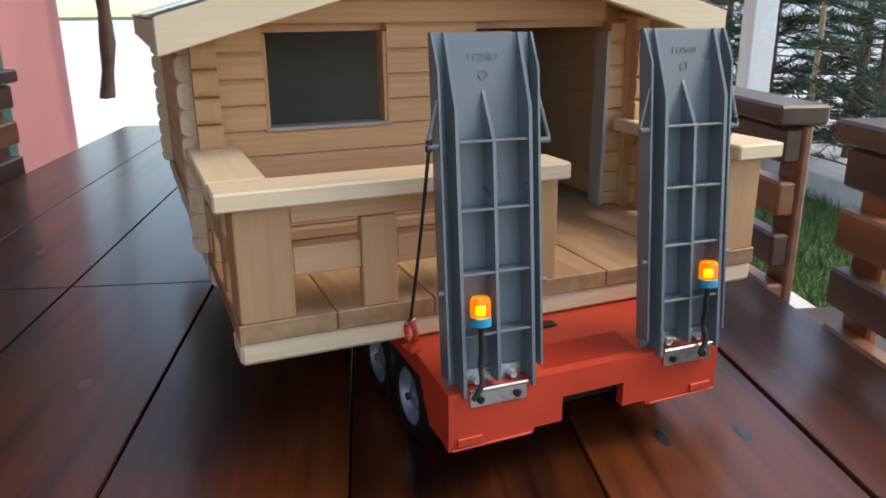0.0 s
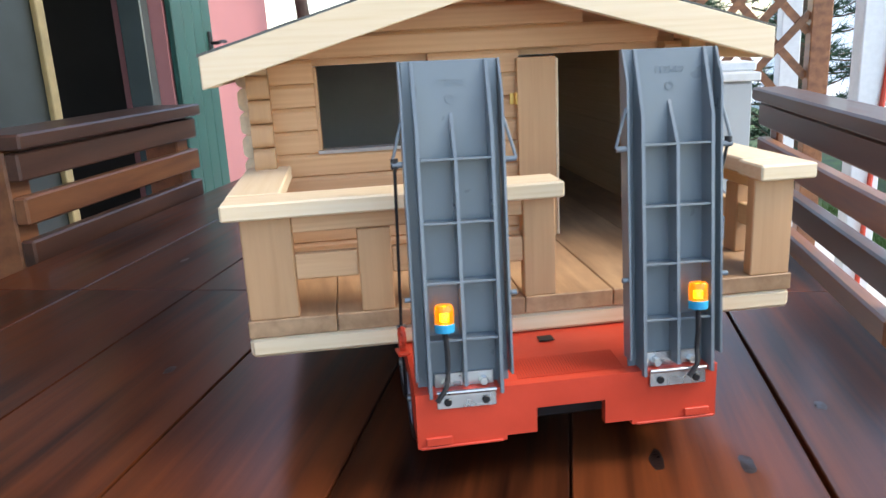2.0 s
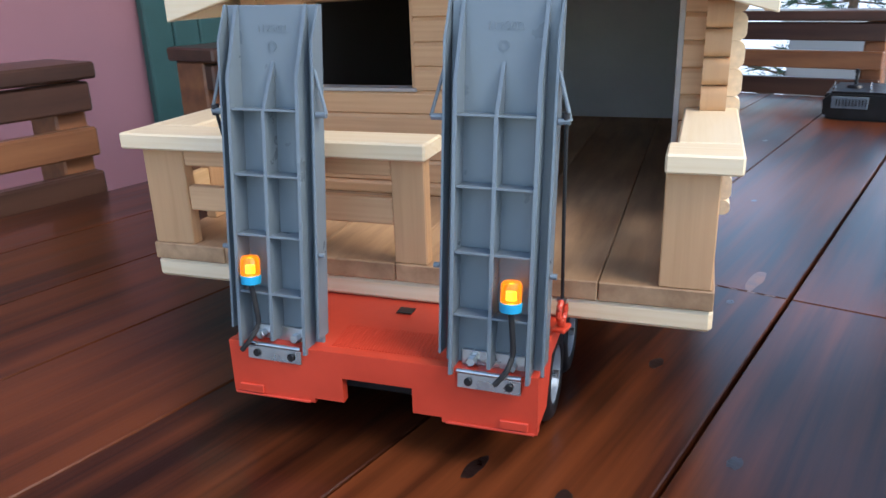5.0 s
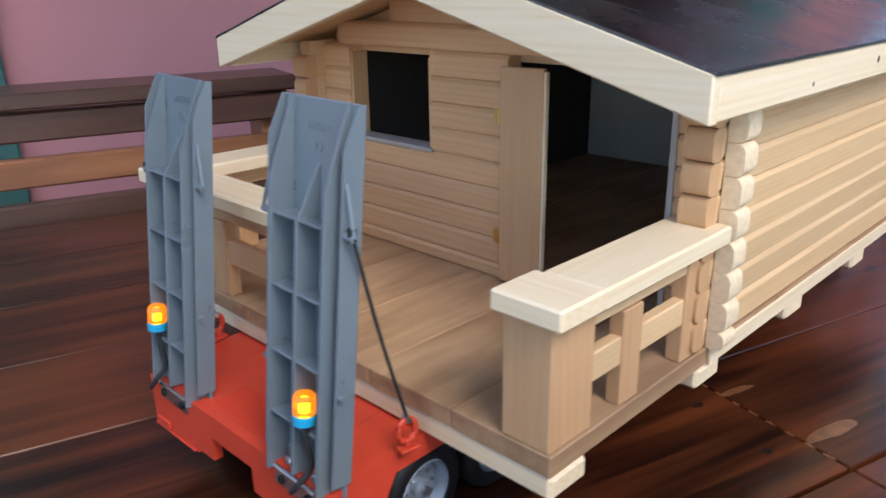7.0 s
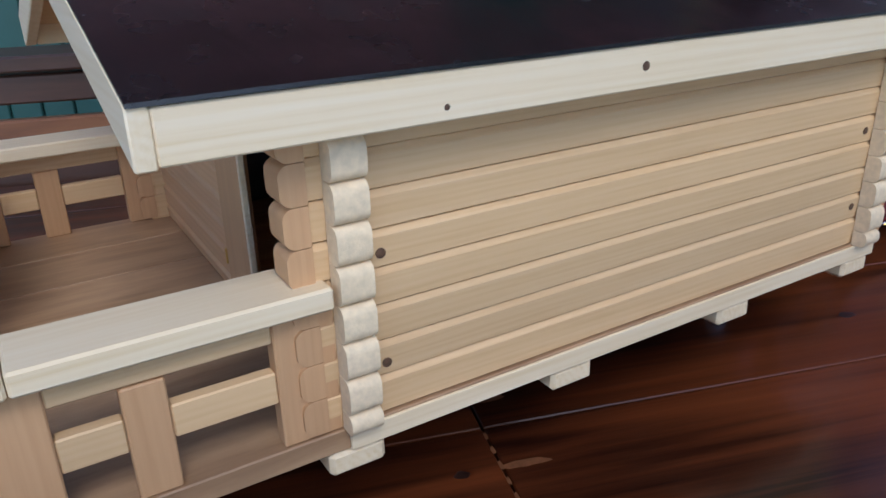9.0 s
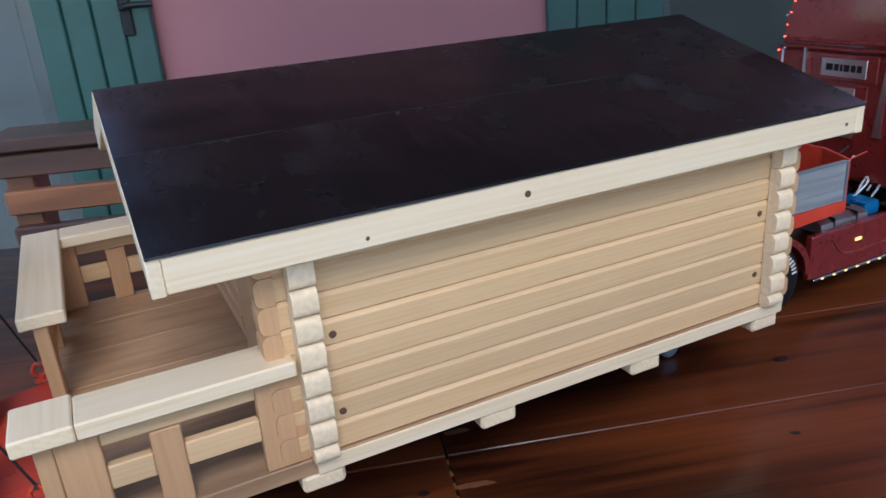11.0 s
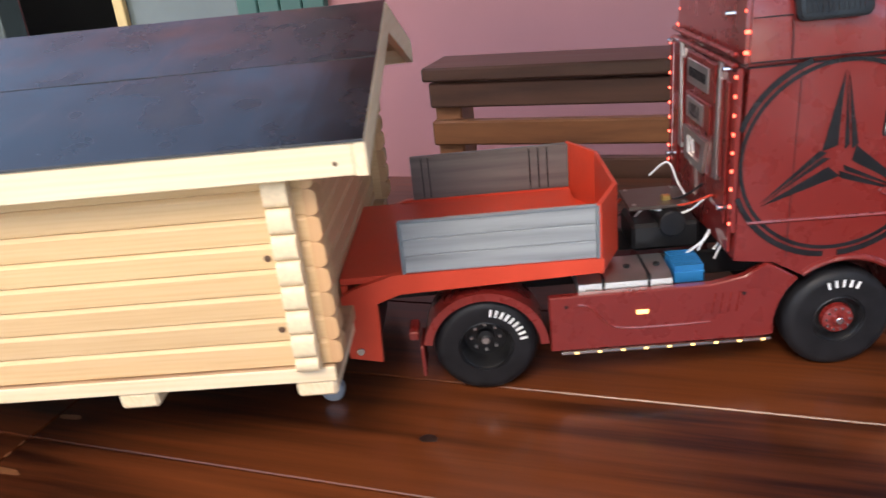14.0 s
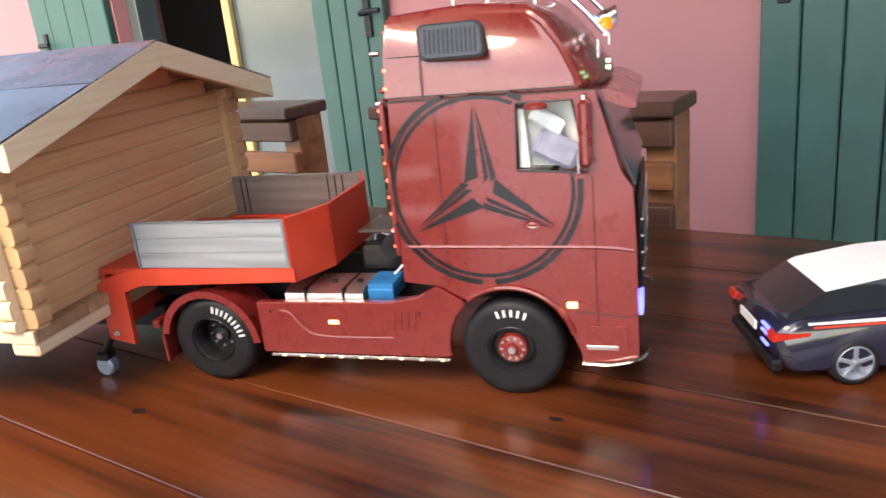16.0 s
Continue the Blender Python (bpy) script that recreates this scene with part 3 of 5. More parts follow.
rail_box(-0.1548, -0.0042, 0.0006, 0.0086, UNDER - 0.012, UNDER)
rail_box(-0.1548, -0.1142, 0.0014, 0.009, 0.122, 0.139)
rail_box(-0.0918, -0.0042, 0.0014, 0.009, 0.122, 0.139)
# right front stub
rail_box(0.1575, 0.1975, -0.009, 0.024, UNDER, TOP, SPRUCE_X, "rail_cap", 0.0012)
rail_box(0.158, 0.187, 0.0, 0.010, Z0, UNDER, PINE_Z, "rail_post")
for s in (-1, 1):
    # the sides, from the front corner back to the cabin wall
    rail_box(s * 0.162, s * 0.1975, 0.0245, FRONT - 0.004, UNDER, TOP, SPRUCE_Y, "rail_cap", 0.0012)
    rail_box(s * 0.177, s * 0.187, 0.0103, 0.034, Z0, UNDER, PINE_Z, "rail_post")
    rail_box(s * 0.177, s * 0.187, FRONT - 0.030, FRONT - 0.001, Z0, UNDER, PINE_Z, "rail_post")
    rail_box(s * 0.178, s * 0.187, 0.060, 0.078, Z0, UNDER - 0.0145, PINE_Z, "rail_upright")
    rail_box(s * 0.178, s * 0.1862, 0.0342, FRONT - 0.0302, UNDER - 0.014, UNDER, PINE_Y)
    rail_box(s * 0.179, s * 0.1862, 0.0342, 0.0598, 0.121, 0.137, PINE_Y)
    rail_box(s * 0.179, s * 0.1862, 0.0782, FRONT - 0.0302, 0.121, 0.137, PINE_Y)
# knots and nail heads on the logs
PINE_KNOT = mottled("dark pine knot", (0.10, 0.05, 0.025), 0.6, 0.0, 0.5, 300.0, 0.2, 900.0)
for y, z, r in ((0.311, 0.2545, 0.0024), (0.612, 0.252, 0.0016), (0.20, 0.2495, 0.0014)):
    bm = bmesh.new()
    add_lathe(bm, [(RX - 0.002, r), (RX + 0.0001, r), (RX + 0.0003, r * 0.4), (RX + 0.0003, 0.0)], (0, y, z), "x", 10)
    part("knot", bm, PINE_KNOT, cabin)
for y, z in ((0.178, 0.182), (0.178, 0.125), (0.551, 0.183), (0.551, 0.128)):
    bm = bmesh.new()
    add_lathe(bm, [(WALL_X - 0.003, 0.0026), (WALL_X + 0.0001, 0.0026), (WALL_X + 0.0003, 0.0012), (WALL_X + 0.0003, 0.0)], (0, y, z), "x", 10)
    part("knot", bm, PINE_KNOT, cabin)

# ---- the red trailer ----
TRAILER = pose(0, 0, 0, 0, 0, 1.25)
trailer = thing("low_loader_trailer", "red model low loader trailer", "model trailer", TRAILER)
TW = 0.095
bm = bmesh.new()
add_prism(bm, [(-TW, 0.029), (-0.040, 0.029), (-0.040, 0.032), (-0.021, 0.032), (-0.021, 0.048), (0.0225, 0.048), (0.0225, 0.032), (0.040, 0.032),
               (0.040, 0.029), (TW, 0.029), (TW, 0.0645), (-TW, 0.0645)], "y", 0.0, 0.006)
part("rear_panel", bm, RED, trailer)
bm = bmesh.new()
add_prism(bm, [(0.0062, 0.030), (0.0062, 0.0642), (0.062, 0.0705), (0.62, 0.0705), (0.62, 0.062), (0.20, 0.056), (0.045, 0.056), (0.03, 0.030)], "x", -TW + 0.0005, -0.06)
add_prism(bm, [(0.0062, 0.030), (0.0062, 0.0642), (0.062, 0.0705), (0.62, 0.0705), (0.62, 0.062), (0.20, 0.056), (0.045, 0.056), (0.03, 0.030)], "x", 0.06, TW - 0.0005)
add_prism(bm, [(0.0062, 0.0560), (0.0062, 0.0642), (0.062, 0.0705), (0.62, 0.0705), (0.62, 0.062), (0.06, 0.060)], "x", -0.0598, 0.0598)
part("deck", bm, RED, trailer)
for x0, x1, z0, z1 in ((-0.090, -0.074, 0.0312, 0.0365), (0.074, 0.090, 0.0312, 0.0365)):
    box_part("rear_rib", RED, trailer, (x0, x1, -0.0018, -0.0001, z0, z1), 0.0004)
box_part("deck_slot", BLACK, trailer, (-0.005, 0.005, 0.050, 0.0585, 0.0700, 0.0706), 0)
for x0, x1 in ((-0.0935, -0.0425), (0.0425, 0.0935)):
    box_part("rear_lip", RED, trailer, (x0, x1, -0.0016, -0.0001, 0.0290, 0.0306), 0.0004)
bm = bmesh.new()
tilt = Matrix.Translation((0, 0.008, 0.0645)) @ Matrix.Rotation(math.atan2(0.0063, 0.0558), 4, "X")
for i in range(36):
    x = -0.030 + i * 0.0019
    add_box(bm, x, x + 0.0009, 0.0, 0.024, -0.0002, 0.0004, 0, tilt)
part("tread_sheet", bm, RED, trailer)
bm = bmesh.new()
add_box(bm, -0.03, 0.03, 0.02, 0.66, 0.030, 0.0558, 0.002)
part("chassis_beam", bm, BLACK, trailer)


def make_tyre(parent, x_in, x_out, y, z, r, rim_r, tyre_mat, rim_mat, name, sgn, deep, label):
    bm = bmesh.new()
    w = abs(x_out - x_in)
    prof = [(0, rim_r), (0, r * 0.86), (w * 0.10, r * 0.97), (w * 0.2, r), (w * 0.8, r), (w * 0.9, r * 0.965), (w * 0.985, r * 0.88), (w, r * 0.8), (w * 0.985, rim_r * 1.06), (w * 0.9, rim_r)]
    add_lathe(bm, [(sgn * (abs(x_in) + d) , rr) for d, rr in prof], (0, y, z), "x", 48, False)
    wheel = part(name, bm, tyre_mat, parent, label)
    bm = bmesh.new()
    xo = abs(x_in) + w * 0.93
    add_lathe(bm, [(sgn * (xo), rim_r * 1.03), (sgn * (xo + 0.0008), rim_r * 0.97), (sgn * (xo - 0.001), rim_r * 0.9), (sgn * (xo - deep), rim_r * 0.82), (sgn * (xo - deep), rim_r * 0.36),
                   (sgn * (xo - deep + 0.004), rim_r * 0.33), (sgn * (xo - deep + 0.005), 0.0)], (0, y, z), "x", 36, False)
    rim = part("rim", bm, rim_mat, wheel)
    bm = bmesh.new()
    for i in range(8):
        a = 2 * math.pi * i / 8
        add_cyl(bm, (0, y + rim_r * 0.55 * math.cos(a), z + rim_r * 0.55 * math.sin(a)), rim_r * 0.06, sgn * (xo - deep), sgn * (xo - deep + 0.0022), "x", 8)
    add_cyl(bm, (0, y, z), rim_r * 0.14, sgn * (xo - deep), sgn * (xo - deep + 0.0085), "x", 12)
    part("wheel_nut", bm, STEEL, rim)
    return wheel


for y in (0.069, 0.133):
    for s in (-1, 1):
        make_tyre(trailer, s * 0.070, s * 0.094, y, 0.0303, 0.030, 0.0185, RUBBER, RIM, "wheel", s, 0.006, "black tyre on a grey rim")

# gooseneck and its box
GW = 0.0955
for s in (-1, 1):
    bm = bmesh.new()
    add_prism(bm, [(0.640, 0.046), (0.668, 0.040), (0.670, 0.096), (0.690, 0.103), (0.858, 0.108), (0.858, 0.1205), (0.686, 0.1205), (0.650, 0.110), (0.640, 0.104)], "x", s * GW, s * (GW - 0.006))
    part("side_plate", bm, RED, trailer)
    bm = bmesh.new()
    add_cyl(bm, (0, 0.650, 0.052), 0.0035, s * GW, s * (GW + 0.0015), "x", 14, 0.0004)
    part("bolt", bm, STEEL, trailer)
    mat = SILVER_BOARD if s > 0 else BROWN_BOARD
    bm = bmesh.new()
    add_box(bm, s * (GW - 0.0065), s * (GW - 0.0015), 0.694, 0.855, 0.1207, 0.166, 0.0006)
    panel = part("side_board", bm, mat, trailer, "silver brushed side board" if s > 0 else "brown inner face of a side board")
    for k in range(3):
        z = 0.1225 + k * 0.0145
        box_part("plank", mat, panel, (s * (GW - 0.0015), s * (GW - 0.0005), 0.697, 0.852, z, z + 0.0135), 0.0004)
    for dims in ((0.694, 0.6965, 0.1207, 0.166), (0.8525, 0.855, 0.1207, 0.166), (0.6967, 0.8523, 0.1645, 0.166)):
        box_part("edge_trim", GREY, panel, (s * (GW - 0.0015), s * (GW + 0.0004), *dims), 0.0003)
    if s < 0:
        for y in (0.705, 0.712, 0.815, 0.824, 0.833):
            box_part("groove_strip", BLACK, panel, (-(GW - 0.0065), -(GW - 0.0071), y, y + 0.0012, 0.122, 0.165), 0)
box_part("bed_floor", RED, trailer, (-GW + 0.0062, GW - 0.0062, 0.640, 0.8555, 0.1125, 0.1185), 0.0006)
bm = bmesh.new()
add_box(bm, -GW + 0.0062, GW - 0.0062, 0.640, 0.646, 0.05, 0.112, 0.0006)
part("neck_plate", bm, RED, trailer)
NOSE = math.atan2(0.878 - 0.8565, GW - 0.048)
for s in (-1, 1):
    bm = bmesh.new()
    m = Matrix.Translation((s * GW, 0.8565, 0)) @ Matrix.Rotation(s * (math.pi / 2 - NOSE), 4, "Z")
    length = math.hypot(0.878 - 0.8565, GW - 0.048)
    add_prism(bm, [(0.0, 0.107), (length, 0.107), (length, 0.1675), (0.0, 0.1675)], "x", 0.0, -s * 0.0035, m)
    part("corner_board", bm, RED, trailer)
box_part("head_board", RED, trailer, (-0.048, 0.048, 0.8745, 0.878, 0.107, 0.1675), 0.0006)
bm = bmesh.new()
add_prism(bm, [(-GW + 0.001, 0.8562), (GW - 0.001, 0.8562), (0.0475, 0.8743), (-0.0475, 0.8743)], "z", 0.1072, 0.1105)
part("bed_nose", bm, RED, trailer)
# landing wheel below the neck
bm = bmesh.new()
add_cyl(bm, (0, 0.618, 0.0105), 0.0105, 0.079, 0.091, "x", 20, 0.002)
jack = part("landing_wheel", bm, RIM, trailer, "small metal support wheel")
bm = bmesh.new()
add_box(bm, 0.077, 0.093, 0.612, 0.626, 0.017, 0.027, 0.002)
add_tube(bm, [(0.085, 0.619, 0.025), (0.085, 0.645, 0.062)], 0.004, 10)
part("strut", bm, BLACK, jack)


# ---- loading ramps ----
def make_ramp(s):
    """One folded-up loading ramp; its foot lies at the origin and it stands up along z."""
    w, h, d = 0.0280, 0.197, 0.015
    rp = thing("loading_ramp", "upright grey plastic loading ramp with ribs", "ramp", group="ramps on the trailer")
    bm = bmesh.new()
    add_box(bm, -w, w, d - 0.002, d, 0.0, h, 0.0006)
    body = part("plate", bm, GREY, rp)
    for k in (-1, 1):
        bm = bmesh.new()
        add_prism(bm, [(0.0, 0.0), (d - 0.0021, 0.0), (d - 0.0021, h), (d - 0.0032, h), (0.0, h * 0.80)], "x", k * (w - 0.0055), k * (w - 0.0075))
        part("inner_flange", bm, GREY, rp)
        bm = bmesh.new()
        add_prism(bm, [(0.004, 0.010), (d + 0.0005, 0.010), (d + 0.0005, h), (d - 0.0032, h), (0.004, h * 0.90)], "x", k * (w + 0.0003), k * (w + 0.0016))
        part("outer_flange", bm, GREY, rp)
        bm = bmesh.new()
        add_cyl(bm, (0, 0.006, 0.060), 0.0016, k * (w + 0.002), k * (w + 0.0055), "x", 10)
        part("stud", bm, GREY, rp)
        bm = bmesh.new()
        add_cyl(bm, (0, 0.006, 0.139), 0.0018, k * (w + 0.002), k * (w + 0.008), "x", 10)
        part("pin", bm, GREY, rp)
        bm = bmesh.new()
        add_tube(bm, [(k * (w + 0.0015), 0.006, 0.163), (k * (w + 0.0082), 0.006, 0.1395), (k * (w + 0.0025), 0.006, 0.139)], 0.0010, 8)
        part("bracket", bm, GREY, rp)
    for z in (0.034, 0.0685, 0.1035, 0.140):
        box_part("cross_rib", GREY, rp, (-w + 0.0077, w - 0.0077, 0.0008, d - 0.0021, z, z + 0.0014), 0.0002)
    bm = bmesh.new()
    add_prism(bm, [(0.0005, 0.006), (d - 0.0021, 0.006), (d - 0.0021, 0.167), (0.0005, 0.140)], "x", -0.001, 0.001)
    part("centre_rib", bm, GREY, rp)
    # hinge
    bm = bmesh.new()
    add_box(bm, -0.018, 0.018, 0.0024, 0.0034, -0.0075, 0.0012, 0.0003)
    hinge = part("hinge_plate", bm, STEEL, rp, "bright steel hinge plate")
    bm = bmesh.new()
    add_cyl(bm, (0, 0.0020, 0.0025), 0.0013, -0.018, 0.018, "x", 12)
    part("pin", bm, STEEL, hinge)
    box_part("leaf", STEEL, hinge, (-0.018, 0.018, d - 0.0045, d - 0.0022, 0.001, 0.012), 0.0003)
    for x in (-0.0115, 0.0115):
        bm = bmesh.new()
        add_cyl(bm, (x, 0, -0.0033), 0.0024, 0.0008, 0.0024, "y", 12, 0.0005)
        part("screw", bm, BLACK, hinge)
        bm = bmesh.new()
        add_cyl(bm, (x, 0, 0.0065), 0.0028, d - 0.0095, d - 0.0045, "y", 6, 0.0004)
        part("nut", bm, STEEL, hinge)
    bm = bmesh.new()
    add_lathe(bm, [(d - 0.0026, 0.0022), (d - 0.0026, 0.0027), (d - 0.0019, 0.0027)], (0, 0, h - 0.022), "y", 18, False)
    part("mould_mark", bm, GREY, rp)
    # moulded number
    cu = bpy.data.curves.new("moulded_number", "FONT")
    cu.body, cu.size, cu.extrude, cu.align_x = "1125/02", 0.0058, 0.0002, "CENTER"
    ob = new("moulded_number", cu)
    me = bpy.data.meshes.new_from_object(ob)
    bpy.data.objects.remove(ob)
    ob = new("moulded_number", me)
    me.materials.append(GREY)
    ob.parent = rp
    ob.matrix_basis = pose(0, d - 0.0022, h - 0.0145, 90, 0, 0)
    return rp


def make_beacon(m):
    """A small flashing lamp on its cable."""
    be = thing("flashing_beacon", "small lit amber beacon on a blue base", "beacon", m, "beacons on the ramps")
    bm = bmesh.new()
    add_lathe(bm, [(0.0, 0.0), (0.0, 0.0058), (0.0045, 0.006), (0.005, 0.0054), (0.005, 0.0)], (0, 0, 0), "z", 20)
    part("base", bm, BLUE_CAP, be)
    bm = bmesh.new()
    add_lathe(bm, [(0.0051, 0.0), (0.0051, 0.0056), (0.0140, 0.0056), (0.0158, 0.0046), (0.0163, 0.0)], (0, 0, 0), "z", 20)
    part("lens", bm, AMBER, be, "amber lens")
    bm = bmesh.new()
    add_lathe(bm, [(0.0060, 0.0), (0.0062, 0.0018), (0.0105, 0.0018), (0.011, 0.0)], (0, 0, 0), "z", 12)
    part("bulb", bm, AMBER_ON, be)
    bm = bmesh.new()
    add_tube(bm, bend([(0, 0, 0), (0.001, 0.002, -0.014), (0.001, 0.004, -0.026), (-0.001, -0.001, -0.034), (-0.007, -0.002, -0.042)]), 0.0016, 8)
    part("cable", bm, CORD, be)
    return be


for x, ry, bx in ((-0.0640, -0.0042, -0.0115), (0.0684, -0.0030, 0.0115)):
    rp = make_ramp(1)
    rp.matrix_basis = pose(x, ry, 0.062, -6.1, 0.7, 0.3)
    make_beacon(pose(x, ry, 0.062, -6.1, 0.7, 0.3) @ pose(bx, -0.0010, 0.0412))


# ---- hooks and cords that hold the ramps ----
def make_hook(x, y, turn):
    hk = thing("lashing_hook", "small red lashing hook on a ring", "hook", pose(x, y, 0.071, 0, 0, turn), "hooks on the trailer")
    bm = bmesh.new()
    add_box(bm, -0.004, 0.004, -0.006, 0.006, 0.0, 0.002, 0.0004)
    add_box(bm, -0.0022, 0.0022, -0.002, 0.002, 0.002, 0.007, 0.0006)
    part("foot", bm, RED, hk)
    bm = bmesh.new()
    ring = [(0.0, 0.0055 * math.cos(a), 0.0115 + 0.0065 * math.sin(a)) for a in [2 * math.pi * i / 14 - 1.2 for i in range(13)]]
    add_tube(bm, ring, 0.0018, 8)
    part("ring", bm, RED, hk)
    bm = bmesh.new()
    add_cyl(bm, (0, 0.0, 0.0185), 0.0016, -0.003, 0.003, "x", 10)
    part("shackle", bm, STEEL, hk)
    return hk


make_hook(-0.098, 0.050, 10)
make_hook(0.098, 0.052, -10)
for a, b in (((-0.0970, 0.0170, 0.2005), (-0.098, 0.050, 0.0905)), ((0.1040, 0.0185, 0.2005), (0.098, 0.052, 0.0905))):
    bm = bmesh.new()
    a, b = Vector(a), Vector(b)
    add_tube(bm, bend([a, a.lerp(b, 0.5) + Vector((0, -0.001, -0.001)), b]), 0.0010, 8)
    add_lathe(bm, [(-0.003, 0.0), (-0.003, 0.0022), (0.003, 0.0022), (0.003, 0.0)], a, "z", 10)
    whole("elastic_cord", bm, CORD, "thin black elastic cord holding a ramp", "cord", group="cords on the ramps")

# ---- the model tractor unit ----
truck = thing("model_truck", "maroon model articulated truck with lights lit", "model truck", pose(0, 0, 0, 0, 0, 1.25))
CW = 0.094
WHEEL_R, ARCH = 0.0445, (1.052, 0.047)


def wheel_lettering(wheel, x, y, z, r, a0, a1, n):
    """White blocks along the tyre wall."""
    bm = bmesh.new()
    for i in range(n):
        a = radians(a0 + (a1 - a0) * i / (n - 1))
        m = Matrix.Translation((x, y, z)) @ Matrix.Rotation(-a, 4, "X")
        add_box(bm, -0.0004, 0.0006, -0.0011, 0.0009, r - 0.0034, r + 0.0030, 0, m)
    part("tyre_marking", bm, WHITE_PLASTIC, wheel, "white raised blocks on the tyre wall")


for s in (-1, 1):
    rear = make_tyre(truck, s * 0.052, s * 0.0925, 0.757, WHEEL_R + 0.0006, WHEEL_R, 0.0225, RUBBER, BLACK, "rear_wheel", s, 0.016, "wide black tyre on a deep black rim")
    front = make_tyre(truck, s * 0.066, s * 0.0925, 1.052, WHEEL_R + 0.0006, WHEEL_R, 0.0205, RUBBER, BLACK, "front_wheel", s, 0.006, "black tyre with a maroon hub")
    bm = bmesh.new()
    add_lathe(bm, [(s * 0.0865, 0.0), (s * 0.0865, 0.0135), (s * 0.0905, 0.0125), (s * 0.0915, 0.006), (s * 0.094, 0.0045), (s * 0.0945, 0.0)], (0, 1.052, WHEEL_R + 0.0006), "x", 28)
    hub = part("hub", bm, MAROON, front, "maroon hub plate")
    bm = bmesh.new()
    for i in range(10):
        a = 2 * math.pi * i / 10
        add_cyl(bm, (0, 1.052 + 0.0098 * math.cos(a), WHEEL_R + 0.0006 + 0.0098 * math.sin(a)), 0.0012, s * 0.089, s * 0.0922, "x", 6)
    add_cyl(bm, (0, 1.052, WHEEL_R + 0.0006), 0.0032, s * 0.0946, s * 0.0958, "x", 12, 0.0004)
    part("hub_bolt", bm, CHROME, hub)
    if s > 0:
        wheel_lettering(rear, 0.0925, 0.757, WHEEL_R, 0.0335, 10, 78, 9)
        wheel_lettering(front, 0.0925, 1.052, WHEEL_R, 0.0345, -18, 22, 5)

# frame, gearbox and wiring behind the cab
for s in (-1, 1):
    box_part("frame_rail", BLACK, truck, (s * 0.030, s * 0.036, 0.66, 1.10, 0.070, 0.092), 0.001)
box_part("axle", BLACK, truck, (-0.05, 0.05, 0.752, 0.762, 0.040, 0.049), 0.001)
box_part("axle", BLACK, truck, (-0.062, 0.062, 1.047, 1.057, 0.040, 0.049), 0.001)
bm = bmesh.new()
add_box(bm, -0.060, 0.060, 0.68, 0.80, 0.0922, 0.096, 0.001)
add_lathe(bm, [(0.0965, 0.0), (0.0965, 0.030), (0.1035, 0.028), (0.1035, 0.0)], (-0.0, 0.745, 0), "z", 24)
part("fifth_wheel", bm, BLACK, truck)
bm = bmesh.new()
add_box(bm, -0.026, 0.026, 0.895, 0.955, 0.0925, 0.118, 0.003)
add_cyl(bm, (0.0, 0.93, 0.118), 0.012, -0.03, 0.03, "x", 18, 0.001)
part("gearbox", bm, BLACK, truck, "black motor and gearbox housing")
cover = box_part("battery_cover", mottled("dark brown plastic", (0.05, 0.035, 0.03), 0.35, 0.0, 0.2, 60.0), truck, (-0.030, 0.022, 0.893, 0.948, 0.1302, 0.1335), 0.0008, "dark brown cover plate")
for x, y in ((-0.024, 0.899), (0.016, 0.899), (-0.024, 0.942), (0.016, 0.942)):
    bm = bmesh.new()
    add_cyl(bm, (x, y, 0), 0.0016, 0.1336, 0.1345, "z", 10)
    part("screw", bm, STEEL, cover)
wires = [((0.0, 0.90, 0.112), (0.012, 0.91, 0.128), (0.022, 0.94, 0.125), (0.03, 0.957, 0.14), WHITE_PLASTIC), ((0.05, 0.935, 0.097), (0.055, 0.95, 0.112), (0.05, 0.955, 0.118), (0.045, 0.948, 0.098), WHITE_PLASTIC),
         ((0.058, 0.958, 0.095), (0.064, 0.962, 0.112), (0.056, 0.968, 0.118), (0.05, 0.96, 0.10), STONE_TOP), ((-0.05, 0.89, 0.10), (-0.02, 0.90, 0.13), (0.02, 0.935, 0.132), (0.045, 0.958, 0.148), RED),
         ((-0.03, 0.89, 0.105), (-0.01, 0.91, 0.126), (0.01, 0.94, 0.135), (0.02, 0.958, 0.150), BLACK), ((-0.06, 0.93, 0.135), (-0.05, 0.945, 0.150), (-0.03, 0.95, 0.135), (-0.02, 0.955, 0.125), STONE_TOP)]
for *pts, mat in wires:
    bm = bmesh.new()
    add_tube(bm, bend(pts), 0.0011, 6)
    part("wire", bm, mat, truck)
bm = bmesh.new()
add_box(bm, 0.004, 0.010, 0.925, 0.933, 0.126, 0.138, 0.001)
part("plug", bm, BRASS, truck, "small yellow plug")
# tank tops and the blue heat sink
for y0, y1 in ((0.838, 0.858), (0.860, 0.896), (0.898, 0.916)):
    bm = bmesh.new()
    add_prism(bm, [(0.040, 0.096), (0.075, 0.096), (0.083, 0.092), (0.085, 0.082), (0.040, 0.082)], "y", y0, y1)
    part("tank_cover", bm, ALU, truck, "bright metal tank cover")
for y in (0.859, 0.897):
    box_part("tank_strap", BLACK, truck, (0.040, 0.0842, y - 0.0012, y + 0.0012, 0.082, 0.0966), 0.0003)
for x, y in ((0.064, 0.882), (0.064, 0.907)):
    bm = bmesh.new()
    add_cyl(bm, (x, y, 0), 0.0028, 0.0962, 0.0985, "z", 14, 0.0005)
    part("filler_cap", bm, BLACK, truck)
